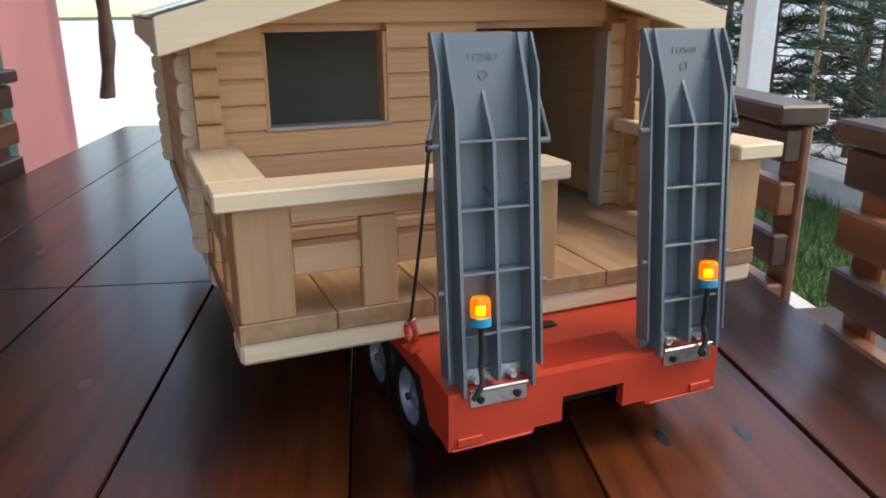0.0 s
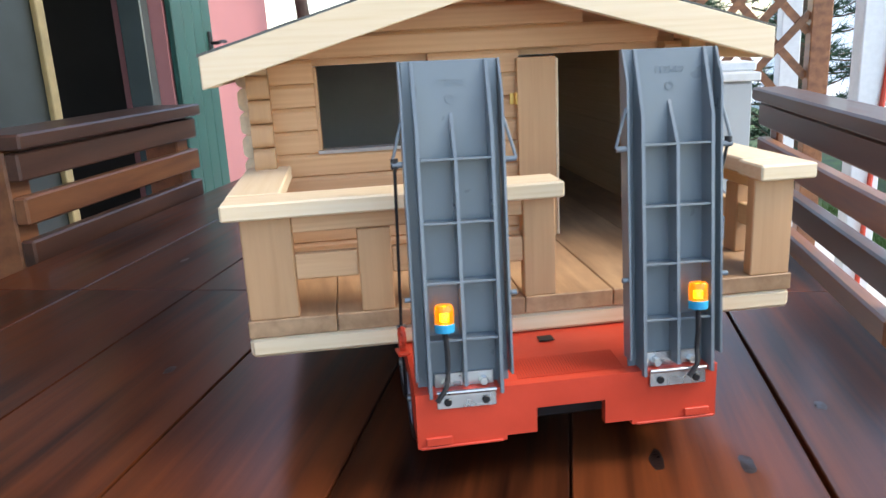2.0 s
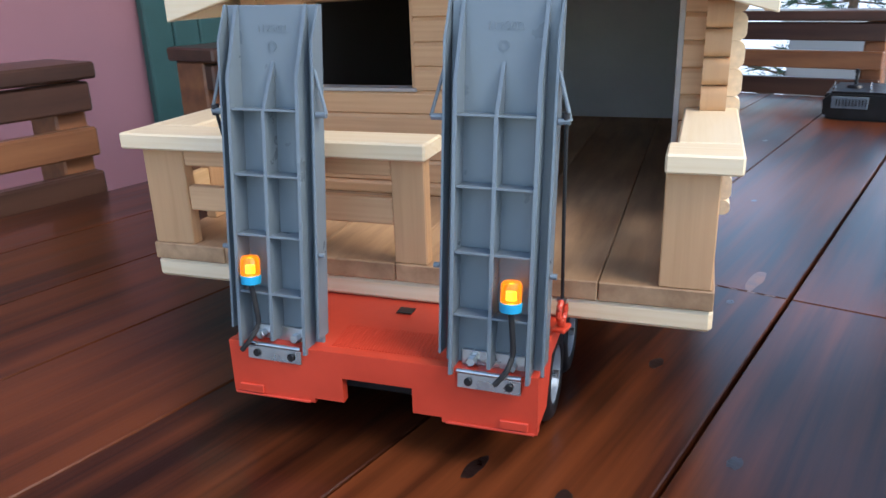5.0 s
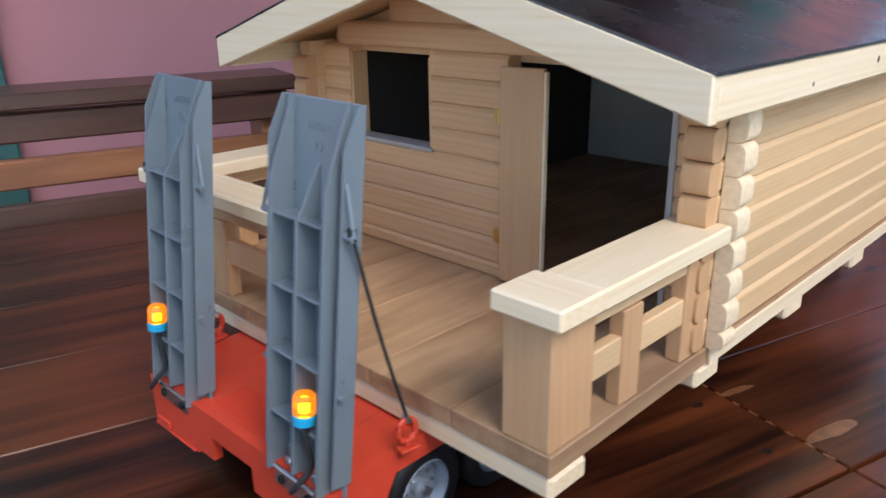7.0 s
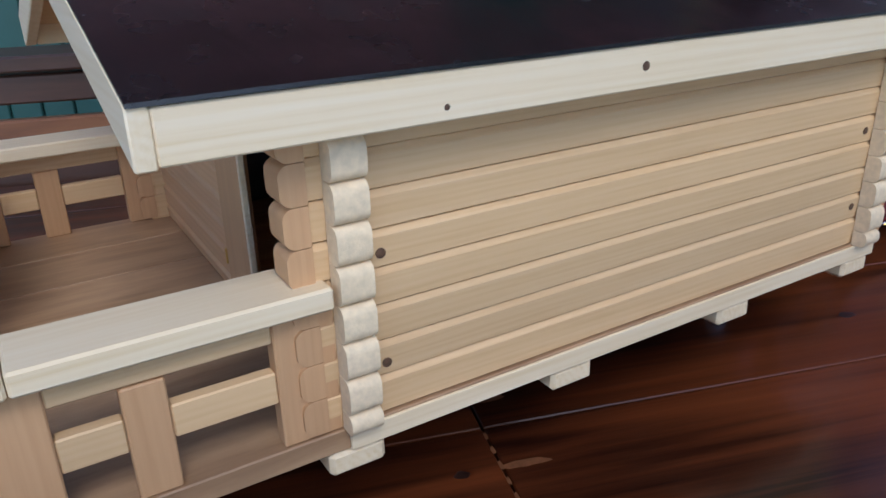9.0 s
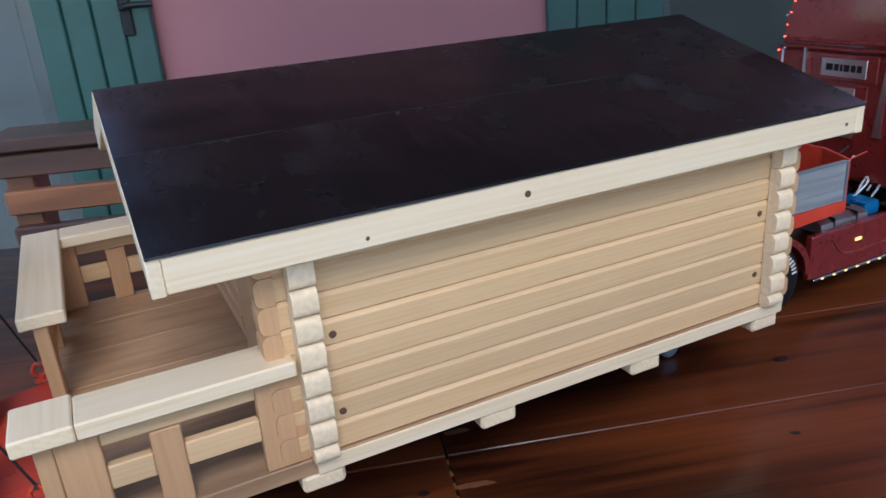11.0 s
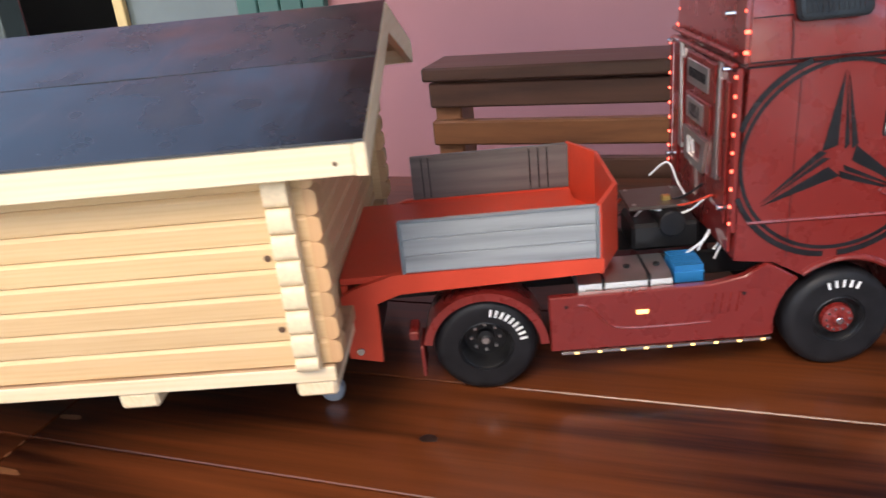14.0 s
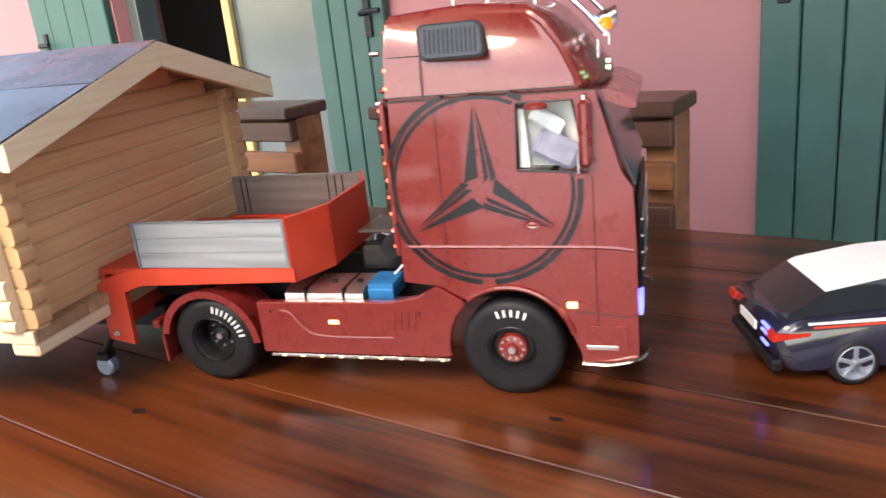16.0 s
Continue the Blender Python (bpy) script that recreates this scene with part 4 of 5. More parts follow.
sink = box_part("heat_sink", BLUE_ALU, truck, (0.044, 0.078, 0.919, 0.944, 0.084, 0.094), 0.0006, "blue finned heat sink")
for k in range(9):
    x = 0.0446 + k * 0.0038
    box_part("fin", BLUE_ALU, sink, (x, x + 0.0016, 0.9195, 0.9435, 0.0942, 0.0995), 0)

# side skirts, wheel arches, chrome strip
for s in (-1, 1):
    bm = bmesh.new()
    outline = [(0.812, 0.036), (0.990, 0.036)]
    outline += [(ARCH[0] + 0.0545 * math.cos(radians(a)), ARCH[1] + 0.0545 * math.sin(radians(a))) for a in (190, 175, 160, 146, 132)]
    outline += [(0.990, 0.104), (0.972, 0.0935), (0.945, 0.088), (0.812, 0.087)]
    add_prism(bm, outline, "x", s * 0.086, s * CW)
    bmesh.ops.bevel(bm, geom=bm.edges[:], offset=0.0010, segments=1, affect="EDGES")
    skirt = part("side_skirt", bm, MAROON, truck)
    bm = bmesh.new()
    add_tube(bm, bend([(s * CW, 0.836, 0.079), (s * CW, 0.846, 0.076), (s * CW, 0.860, 0.060), (s * CW, 0.880, 0.054), (s * CW, 0.945, 0.054)]), 0.0011, 6)
    for k in range(4):
        y = 0.947 + k * 0.0065
        add_tube(bm, [(s * CW, y, 0.062), (s * CW, y + 0.002, 0.080)], 0.0010, 6)
    part("moulding", bm, MAROON, skirt)
    for y in (0.826, 0.972):
        bm = bmesh.new()
        add_cyl(bm, (0, y, 0.078), 0.0016, s * CW, s * (CW + 0.0005), "x", 10)
        part("screw", bm, BLACK, skirt)
    box_part("side_lamp", WARM_LED, skirt, (s * CW, s * (CW + 0.0012), 0.884, 0.894, 0.0665, 0.0705), 0.0005, "lit orange side lamp")
    strip = box_part("chrome_strip", CHROME, truck, (s * 0.088, s * (CW + 0.0014), 0.820, 0.996, 0.0325, 0.0356), 0.0006)
    for k in range(9):
        y = 0.832 + k * 0.0195
        box_part("diode", WARM_LED, strip, (s * (CW + 0.0014), s * (CW + 0.0022), y, y + 0.003, 0.0333, 0.035), 0)
    # rear mudguard
    bm = bmesh.new()
    inner, outer = 0.0495, 0.0525
    arc = [radians(a) for a in range(2, 176, 8)]
    pts = [(0.757 + outer * math.cos(a), WHEEL_R + outer * math.sin(a)) for a in arc] + [(0.757 + inner * math.cos(a), WHEEL_R + inner * math.sin(a)) for a in arc[::-1]]
    add_prism(bm, pts, "x", s * 0.050, s * (CW + 0.0005))
    lip = [(0.757 + (outer + 0.001) * math.cos(a), WHEEL_R + (outer + 0.001) * math.sin(a)) for a in arc] + [(0.757 + (inner - 0.003) * math.cos(a), WHEEL_R + (inner - 0.003) * math.sin(a)) for a in arc[::-1]]
    add_prism(bm, lip, "x", s * (CW + 0.0006), s * (CW + 0.0024))
    add_box(bm, s * 0.06, s * (CW + 0.001), 0.701, 0.704, 0.022, 0.052, 0.0008)
    add_box(bm, s * 0.07, s * (CW + 0.001), 0.693, 0.7008, 0.058, 0.066, 0.001)
    part("mudguard", bm, MAROON, truck)

# ---- cab ----
arch_pts = [(ARCH[0] + 0.0545 * math.cos(radians(a)), ARCH[1] + 0.0545 * math.sin(radians(a))) for a in range(128, 8, -12)]
FACE = [(0.962, 0.108), *[(0.994, 0.104)], *arch_pts, (1.112, 0.044), (1.112, 0.037), (1.152, 0.037), (1.158, 0.044), (1.158, 0.138), (1.156, 0.186), (1.150, 0.200), (1.130, 0.2615), (0.966, 0.2615)]
WIN = [(1.068, 0.203), (1.121, 0.199), (1.113, 0.2555), (1.070, 0.2555)]
bm = bmesh.new()
add_prism(bm, FACE, "x", -0.072, 0.072)
part("cab_core", bm, MAROON, truck)
for s in (-1, 1):
    bm = bmesh.new()
    below = [(0.962, 0.108), (0.994, 0.104), *arch_pts, (1.112, 0.044), (1.112, 0.037), (1.152, 0.037), (1.158, 0.044), (1.158, 0.138), (1.156, 0.186), (1.1475, 0.199), WIN[1], WIN[0], (0.9637, 0.203)]
    add_prism(bm, below, "x", s * 0.0722, s * CW)
    add_prism(bm, [(0.9637, 0.203), WIN[0], WIN[3], (0.9658, 0.2555)], "x", s * 0.0722, s * CW)
    add_prism(bm, [WIN[1], (1.1475, 0.199), (1.1315, 0.2555), WIN[2]], "x", s * 0.0722, s * CW)
    add_prism(bm, [(0.9658, 0.2555), (1.1315, 0.2555), (1.130, 0.2615), (0.966, 0.2615)], "x", s * 0.0722, s * CW)
    bmesh.ops.remove_doubles(bm, verts=bm.verts[:], dist=0.00005)
    side = part("cab_side", bm, MAROON, truck)
    # what is seen through the side window
    box_part("cab_lining", STONE_TOP, side, (s * 0.0722, s * 0.0727, 1.0685, 1.120, 0.2005, 0.255), 0, "pale cab lining")
    bm = bmesh.new()
    add_prism(bm, [(1.0690, 0.2035), (1.077, 0.2035), (1.0745, 0.250), (1.0695, 0.250)], "x", s * 0.073, s * 0.088)
    part("seat", bm, STONE_TOP, side, "cream seat back")
    bm = bmesh.new()
    m = Matrix.Translation((s * 0.082, 1.098, 0.218)) @ Matrix.Rotation(radians(-28), 4, "X")
    add_box(bm, -0.005, 0.005, -0.018, 0.020, -0.013, 0.010, 0.004, m)
    part("bundle", bm, mottled("lilac cloth", (0.27, 0.26, 0.36), 0.8, 0.0, 0.3, 90.0, 0.3, 200.0), side, "pale lilac bundle on the seat")
    bm = bmesh.new()
    m = Matrix.Translation((s * 0.083, 1.094, 0.238)) @ Matrix.Rotation(radians(-32), 4, "X")
    add_box(bm, -0.003, 0.003, -0.016, 0.012, -0.006, 0.006, 0.002, m)
    part("folded_card", bm, WHITE_PLASTIC, side, "white folded card")
    bm = bmesh.new()
    add_prism(bm, [(w[0], w[1]) for w in WIN], "x", s * (CW - 0.0035), s * (CW - 0.0030))
    pane = part("window_pane", bm, GLASS, side)
    pane.visible_shadow = False
    bm = bmesh.new()
    ring = [(s * (CW + 0.0004), y, z) for y, z in WIN]
    add_tube(bm, ring + ring[:1], 0.0011, 6)
    part("window_seal", bm, BLACK, side)
    # door joints, handle, steps, trim
    bm = bmesh.new()
    add_tube(bm, [(s * CW, 1.003, 0.108), (s * CW, 1.004, 0.2605)], 0.0004, 6)
    add_tube(bm, [(s * CW, 1.126, 0.070), (s * CW, 1.126, 0.196)], 0.0004, 6)
    add_tube(bm, [(s * CW, 0.964, 0.2618), (s * CW, 1.130, 0.2618)], 0.0006, 6)
    add_tube(bm, [(s * CW, 1.108, 0.082), (s * CW, 1.154, 0.078)], 0.0005, 6)
    part("door_joint", bm, BLACK, side)
    bm = bmesh.new()
    add_tube(bm, bend([(s * CW, 0.970, 0.140), (s * CW, 1.05, 0.139), (s * CW, 1.13, 0.138), (s * CW, 1.156, 0.135)]), 0.0017, 6)
    rim_arc = [(s * CW, ARCH[0] + 0.0565 * math.cos(radians(a)), ARCH[1] + 0.0565 * math.sin(radians(a))) for a in range(128, 14, -8)]
    add_tube(bm, rim_arc, 0.0028, 8)
    add_box(bm, s * CW, s * (CW + 0.0012), 1.118, 1.150, 0.046, 0.070, 0.0008)
    part("trim", bm, MAROON, side)
    bm = bmesh.new()
    add_lathe(bm, [(s * CW, 0.0), (s * CW, 0.0075), (s * (CW + 0.0016), 0.006), (s * (CW + 0.0010), 0.004), (s * (CW + 0.0018), 0.0)], (0, 0, 0), "x", 18)
    for v in bm.verts:
        v.co.z = v.co.z * 0.5 + 0.158
        v.co.y += 1.077
    part("door_handle", bm, MAROON, side)
    box_part("indicator", WARM_LED, side, (s * CW, s * (CW + 0.002), 1.1015, 1.110, 0.0855, 0.091), 0.0006, "lit orange indicator")
    bm = bmesh.new()
    add_box(bm, s * (CW - 0.006), s * (CW + 0.002), 1.116, 1.142, 0.0485, 0.0525, 0.0006)
    part("step", bm, ALU, side)
    bm = bmesh.new()
    add_tube(bm, bend([(s * (CW + 0.001), 1.112, 0.0355), (s * (CW + 0.003), 1.135, 0.036), (s * (CW + 0.001), 1.158, 0.041), (s * (CW - 0.012), 1.166, 0.043)]), 0.0018, 8)
    part("bumper_tube", bm, CHROME, side)
    # mirror
    bm = bmesh.new()
    add_box(bm, s * (CW + 0.002), s * (CW + 0.013), 1.118, 1.127, 0.205, 0.256, 0.003)
    mirror = part("door_mirror", bm, MAROON, side)
    for za, zb, zc in ((0.198, 0.2025, 0.206), (0.259, 0.258, 0.255)):
        bm = bmesh.new()
        add_tube(bm, [(s * CW, 1.122, za), (s * (CW + 0.007), 1.122, zb), (s * (CW + 0.007), 1.122, zc)], 0.0014, 6)
        part("arm", bm, CHROME, mirror)
    box_part("mirror_lamp", CHROME, mirror, (s * (CW + 0.003), s * (CW + 0.0135), 1.1165, 1.1178, 0.201, 0.216), 0.0004)
    bm = bmesh.new()
    add_lathe(bm, [(0.0, 0.0), (0.0, 0.009), (0.003, 0.0095), (0.005, 0.006), (0.005, 0.0)], (0, 0, 0), "z", 16)
    for v in bm.verts:
        v.co = Vector((s * CW + v.co.x * 0.5 + s * 0.006, 1.086 + v.co.y, 0.2508 + v.co.z))
    part("kerb_mirror", bm, MAROON, side)

# round emblem and three-pointed star, on the side that is seen
ec, ez, ex = 1.037, 0.188, CW + 0.0009


def emblem_film(name, bm, label=""):
    """Gives flat film its thickness and lays it on the side of the cab."""
    bmesh.ops.delete(bm, geom=[v for v in bm.verts if not v.link_faces], context="VERTS")
    ext = bmesh.ops.extrude_face_region(bm, geom=bm.faces[:])
    for v in [g for g in ext["geom"] if isinstance(g, bmesh.types.BMVert)]:
        v.co.x -= 0.0006
    bmesh.ops.recalc_face_normals(bm, faces=bm.faces)
    part(name, bm, DECAL, truck, label)


for r0, r1 in ((0.0775, 0.0820), (0.0725, 0.0755)):
    bm = bmesh.new()
    a0, a1, n = radians(62), radians(62 + 330), 84
    ring = [[Vector((ex, ec + r * math.cos(a0 + (a1 - a0) * k / n), ez + r * math.sin(a0 + (a1 - a0) * k / n))) for r in (r0, r1)] for k in range(n + 1)]
    for p0, p1 in zip(ring, ring[1:]):
        mid = (p0[0] + p1[1]) / 2
        if mid.z > 0.1085 and 0.9625 < mid.y < 1.118 and mid.z < 0.263 and not (1.066 < mid.y < 1.124 and 0.197 < mid.z < 0.258):
            bm.faces.new([bm.verts.new(v) for v in (p0[0], p1[0], p1[1], p0[1])])
        elif bm.faces:
            bmesh.ops.remove_doubles(bm, verts=bm.verts[:], dist=0.00002)
            emblem_film("emblem_arc", bm, "black film arc")
            bm = bmesh.new()
    if bm.faces:
        bmesh.ops.remove_doubles(bm, verts=bm.verts[:], dist=0.00002)
        emblem_film("emblem_arc", bm, "black film arc")
for k in range(3):
    a = radians(90 + 120 * k)
    d, side_v = Vector((0, math.cos(a), math.sin(a))), Vector((0, -math.sin(a), math.cos(a)))
    c0 = Vector((ex, ec, ez))
    for w0, w1, tip in ((0.0020, 0.0135, 0.067), (-0.0132, -0.0088, 0.066), (-0.0068, -0.0034, 0.063)):
        bm = bmesh.new()
        vs = [c0 + d * 0.010 + side_v * w0, c0 + d * 0.006 + side_v * w1, c0 + d * tip + side_v * (0.0006 + (w0 + w1) * 0.06)]
        bm.faces.new([bm.verts.new(v) for v in vs])
        emblem_film("emblem_blade", bm)

# roof: tapered high top with a sloping nose
bm = bmesh.new()
ROOF = [(0.963, 0.262), (0.964, 0.296), (0.967, 0.328), (1.030, 0.3315), (1.080, 0.327), (1.100, 0.317), (1.120, 0.295), (1.136, 0.272), (1.140, 0.262)]
rows = []
for xs in (-1, -0.93, -0.6, 0, 0.6, 0.93, 1):
    row = []
    for y, z in ROOF:
        taper = 1 - max(0, z - 0.28) * 2.2 - max(0, y - 1.10) * 1.2
        drop = 0.004 if abs(xs) == 1 else 0.0
        row.append(bm.verts.new((xs * CW * taper, y - (abs(xs) ** 3) * max(0, y - 1.08) * 0.35, z - (drop if z > 0.30 else 0))))
    rows.append(row)
for r0, r1 in zip(rows, rows[1:]):
    for i in range(len(ROOF) - 1):
        bm.faces.new((r0[i], r0[i + 1], r1[i + 1], r1[i]))
bm.faces.new(rows[0])
bm.faces.new(rows[-1])
bm.faces.new([r[0] for r in rows] + [r[-1] for r in rows[::-1]])
bmesh.ops.recalc_face_normals(bm, faces=bm.faces)
bmesh.ops.bevel(bm, geom=[e for e in bm.edges if len(e.link_faces) == 2 and e.calc_face_angle(0) > 0.6], offset=0.003, segments=2, affect="EDGES")
roof = part("cab_roof", bm, MAROON, truck, "", 50)
for s in (-1, 1):
    m = Matrix.Translation((s * 0.0918, 1.022, 0.3060)) @ Matrix.Rotation(-s * radians(11), 4, "Y")
    outline = []
    for cy, cz, r, a0 in ((0.0195, 0.0060, 0.0075, 0), (-0.0205, 0.0075, 0.006, 90), (-0.0190, -0.0085, 0.006, 180), (0.0225, -0.0085, 0.006, 270)):
        outline += [(cy + r * math.cos(radians(a0 + k * 22.5)), cz + r * math.sin(radians(a0 + k * 22.5))) for k in range(5)]
    bm = bmesh.new()
    add_prism(bm, outline, "x", -s * 0.003, s * 0.003, m)
    bmesh.ops.bevel(bm, geom=[e for e in bm.edges if e.calc_face_angle(0) > 1.2], offset=0.0012, segments=2, affect="EDGES")
    vent = part("side_vent", bm, RUBBER, roof, "dark side vent of the roof")
    bm = bmesh.new()
    add_prism(bm, [(y * 0.90, z * 0.86) for y, z in outline], "x", s * 0.0031, s * 0.0036, m)
    part("vent_grid", bm, DARK_GLASS, vent)
    for k in range(12):
        bm = bmesh.new()
        y = -0.0195 + k * 0.0036
        add_box(bm, s * 0.0037, s * 0.0042, y, y + 0.0012, -0.0098, 0.0088, 0, m)
        part("louvre", bm, RUBBER, vent)
    bm = bmesh.new()
    for z in (0.2655, 0.2965):
        taper = lambda h: s * (CW * (1 - max(0, h - 0.28) * 2.6) + 0.0002)
        add_tube(bm, [(taper(z), 0.967, z), (taper(z), 1.115 if z < 0.28 else 0.996, z)], 0.0005, 6)
    add_tube(bm, [(s * (CW + 0.0001), 0.996, 0.2655), (s * (CW + 0.0001), 0.996, 0.28), (s * (CW * 0.957 + 0.0002), 0.996, 0.2965)], 0.0005, 6)
    part("roof_joint", bm, BLACK, roof)
bm = bmesh.new()
add_prism(bm, [(1.126, 0.2605), (1.140, 0.2600), (1.160, 0.2500), (1.1595, 0.2450), (1.154, 0.2448), (1.134, 0.2525)], "x", -0.083, 0.083)
part("sun_visor", bm, MAROON, truck)
bm = bmesh.new()
add_prism(bm, [(1.1565, 0.186), (1.1506, 0.2005), (1.1315, 0.2605), (1.133, 0.2605), (1.1525, 0.2005), (1.1585, 0.186)], "x", -0.084, 0.084)
part("windscreen", bm, DARK_GLASS, truck)
# chrome roof bar with lamps
bm = bmesh.new()
for s in (-1, 1):
    add_tube(bm, bend([(s * 0.058, 1.010, 0.341), (s * 0.062, 1.060, 0.345), (s * 0.064, 1.095, 0.341), (s * 0.066, 1.118, 0.322), (s * 0.066, 1.137, 0.300)]), 0.0022, 8)
    for y, z in ((1.02, 0.334), (1.085, 0.330), (1.131, 0.286)):
        add_tube(bm, [(s * 0.063, y, z - 0.004), (s * 0.063, y, z + 0.010)], 0.0014, 6)
add_tube(bm, [(-0.066, 1.137, 0.300), (0.066, 1.137, 0.300)], 0.0022, 8)
bar = part("roof_bar", bm, CHROME, truck, "chrome roof bar")
for x in (-0.05, -0.018, 0.018, 0.05):
    bm = bmesh.new()
    add_lathe(bm, [(1.128, 0.0), (1.128, 0.004), (1.136, 0.0085), (1.139, 0.0085), (1.140, 0.0)], (x, 0, 0.309), "y", 18)
    part("spotlight", bm, CHROME, bar)
for y, z in ((1.03, 0.3395), (1.055, 0.3385), (1.075, 0.336)):
    bm = bmesh.new()
    add_lathe(bm, [(0.066, 0.0), (0.066, 0.0026), (0.071, 0.0026), (0.073, 0.0)], (0, y, z), "x", 10)
    part("marker_lamp", bm, CHROME, bar)
bm = bmesh.new()
add_lathe(bm, [(0.303, 0.0), (0.303, 0.0042), (0.310, 0.0042), (0.312, 0.002), (0.312, 0.0)], (0.064, 1.138, 0), "z", 16)
part("roof_beacon", bm, AMBER, bar, "amber beacon")
for z in (0.2735, 0.2785):
    box_part("green_marker", GREEN_LED, roof, (0.062, 0.069, 1.1375, 1.1400, z, z + 0.0022), 0)
box_part("grille", BLACK, truck, (-0.070, 0.070, 1.1582, 1.1605, 0.085, 0.175), 0.0008)
for z in (0.112, 0.126, 0.140, 0.154):
    box_part("grille_slat", CHROME, truck, (-0.076, 0.076, 1.1606, 1.1632, z, z + 0.0026), 0.0005)
for s in (-1, 1):
    box_part("headlight", BLUE_LED if s > 0 else GLASS, truck, (s * 0.066, s * 0.090, 1.1582, 1.162, 0.078, 0.094), 0.001)
    # rear corner fairings with red diodes
    FY = 0.9575
    fair = box_part("corner_fairing", MAROON, truck, (s * 0.0905, s * 0.0945, FY, 0.9622, 0.132, 0.262), 0.001)
    for k in range(9):
        z = 0.140 + k * 0.0145
        bm = bmesh.new()
        add_lathe(bm, [(FY - 0.0014, 0.0), (FY - 0.001, 0.0013), (FY, 0.0015)], (s * 0.0925, 0, z), "y", 10)
        part("diode", bm, RED_LED, fair, "lit red diode")
    for k in range(4):
        z = 0.2725 + k * 0.0145
        bm = bmesh.new()
        y = 0.963 + (z - 0.262) * 0.06
        add_lathe(bm, [(y - 0.0014, 0.0), (y - 0.001, 0.0013), (y + 0.002, 0.0015)], (s * (CW * (1 - max(0, z - 0.28) * 2.6) - 0.004), 0, z), "y", 10)
        part("diode", bm, RED_LED, roof, "lit red diode")
    bm = bmesh.new()
    add_tube(bm, [(s * 0.0880, FY + 0.003, 0.140), (s * 0.0880, FY + 0.003, 0.258)], 0.0018, 8)
    part("air_tube", bm, BLACK if s > 0 else WHITE_PLASTIC, fair)

# back wall of the cab with plates
back = box_part("back_panel", MAROON, truck, (-0.086, 0.086, 0.9585, 0.9617, 0.112, 0.258), 0.001)
BY = 0.9583
for x0, x1, z0, z1 in ((-0.034, 0.046, 0.226, 0.2575), (-0.034, 0.036, 0.1975, 0.2225), (-0.05, -0.042, 0.17, 0.25), (0.058, 0.066, 0.17, 0.25), (-0.072, -0.060, 0.135, 0.25), (0.070, 0.080, 0.135, 0.25)):
    box_part("pressed_field", MAROON, back, (x0, x1, BY - 0.002, BY, z0, z1), 0.0014)
for z in (0.2605, 0.2685):
    box_part("pressed_rib", MAROON, back, (-0.086, 0.086, 0.956, 0.9615, z, z + 0.004), 0.0015)
plate = box_part("name_plate", ALU, back, (-0.027, 0.033, BY - 0.0034, BY - 0.0021, 0.231, 0.2525), 0.0006, "bright name plate with dark bars")
for k, (x, w) in enumerate(((-0.020, 0.009), (-0.009, 0.006), (-0.001, 0.003), (0.004, 0.007), (0.013, 0.006), (0.021, 0.006))):
    box_part("bar", BLACK, plate, (x, x + w, BY - 0.0039, BY - 0.0035, 0.238, 0.246), 0)
plate = box_part("number_plate", ALU, back, (-0.027, 0.021, BY - 0.0034, BY - 0.0021, 0.2005, 0.2195), 0.0006, "bright plate with the number 1851")
cu = bpy.data.curves.new("plate_number", "FONT")
cu.body, cu.size, cu.extrude, cu.align_x = "1851", 0.017, 0.0002, "CENTER"
ob = new("plate_number", cu)
me = bpy.data.meshes.new_from_object(ob)
bpy.data.objects.remove(ob)
ob = new("plate_number", me)
me.materials.append(BLACK)
ob.parent = plate
ob.matrix_basis = pose(-0.003, BY - 0.0037, 0.204, 90, 0, 0)
bm = bmesh.new()
outer = [(-0.038, 0.190), (0.030, 0.190), (0.022, 0.160), (-0.030, 0.160)]
innr = [(-0.026, 0.184), (0.018, 0.184), (0.013, 0.167), (-0.022, 0.167)]
for i in range(4):
    j = (i + 1) % 4
    add_prism(bm, [outer[i], outer[j], innr[j], innr[i]], "y", BY - 0.003, BY)
part("trim_frame", bm, ALU, back, "silver trapezoid trim")
for s in (-1, 1):
    bm = bmesh.new()
    add_prism(bm, [(0.003 + s * 0.054, 0.262), (0.003 + s * 0.0565, 0.262), (0.003 + s * 0.056, 0.166), (0.003 + s * 0.046, 0.166), (0.003 + s * 0.049, 0.200)], "y", BY - 0.003, BY)
    part("trim_blade", bm, ALU, back)
for s in (-1, 1):
    for z in (0.15, 0.26, 0.30):
        bm = bmesh.new()
        add_cyl(bm, (s * 0.0800, 0, z), 0.0022, 0.951, 0.9583, "y", 10, 0.0005)
        part("hinge_pin", bm, CHROME, back)

# ---- the small dark patrol car ----
car = thing("model_car", "dark blue model car with white roof and red stripe", "model car", pose(-0.036, 1.326, 0, 0, 0, 15) @ Matrix.Scale(0.85, 4))
NAVY = mottled("navy car paint", (0.010, 0.012, 0.028), 0.2, 0.0, 0.2, 40.0, 0.0, Coat_Weight=0.8, Coat_Roughness=0.05)
CWD = 0.065
prof = [(-0.085, 0.030), (-0.092, 0.046), (-0.091, 0.060), (-0.080, 0.0695), (-0.060, 0.0725), (0.0, 0.075), (0.15, 0.074), (0.22, 0.064), (0.25, 0.046), (0.25, 0.020), (-0.075, 0.018)]


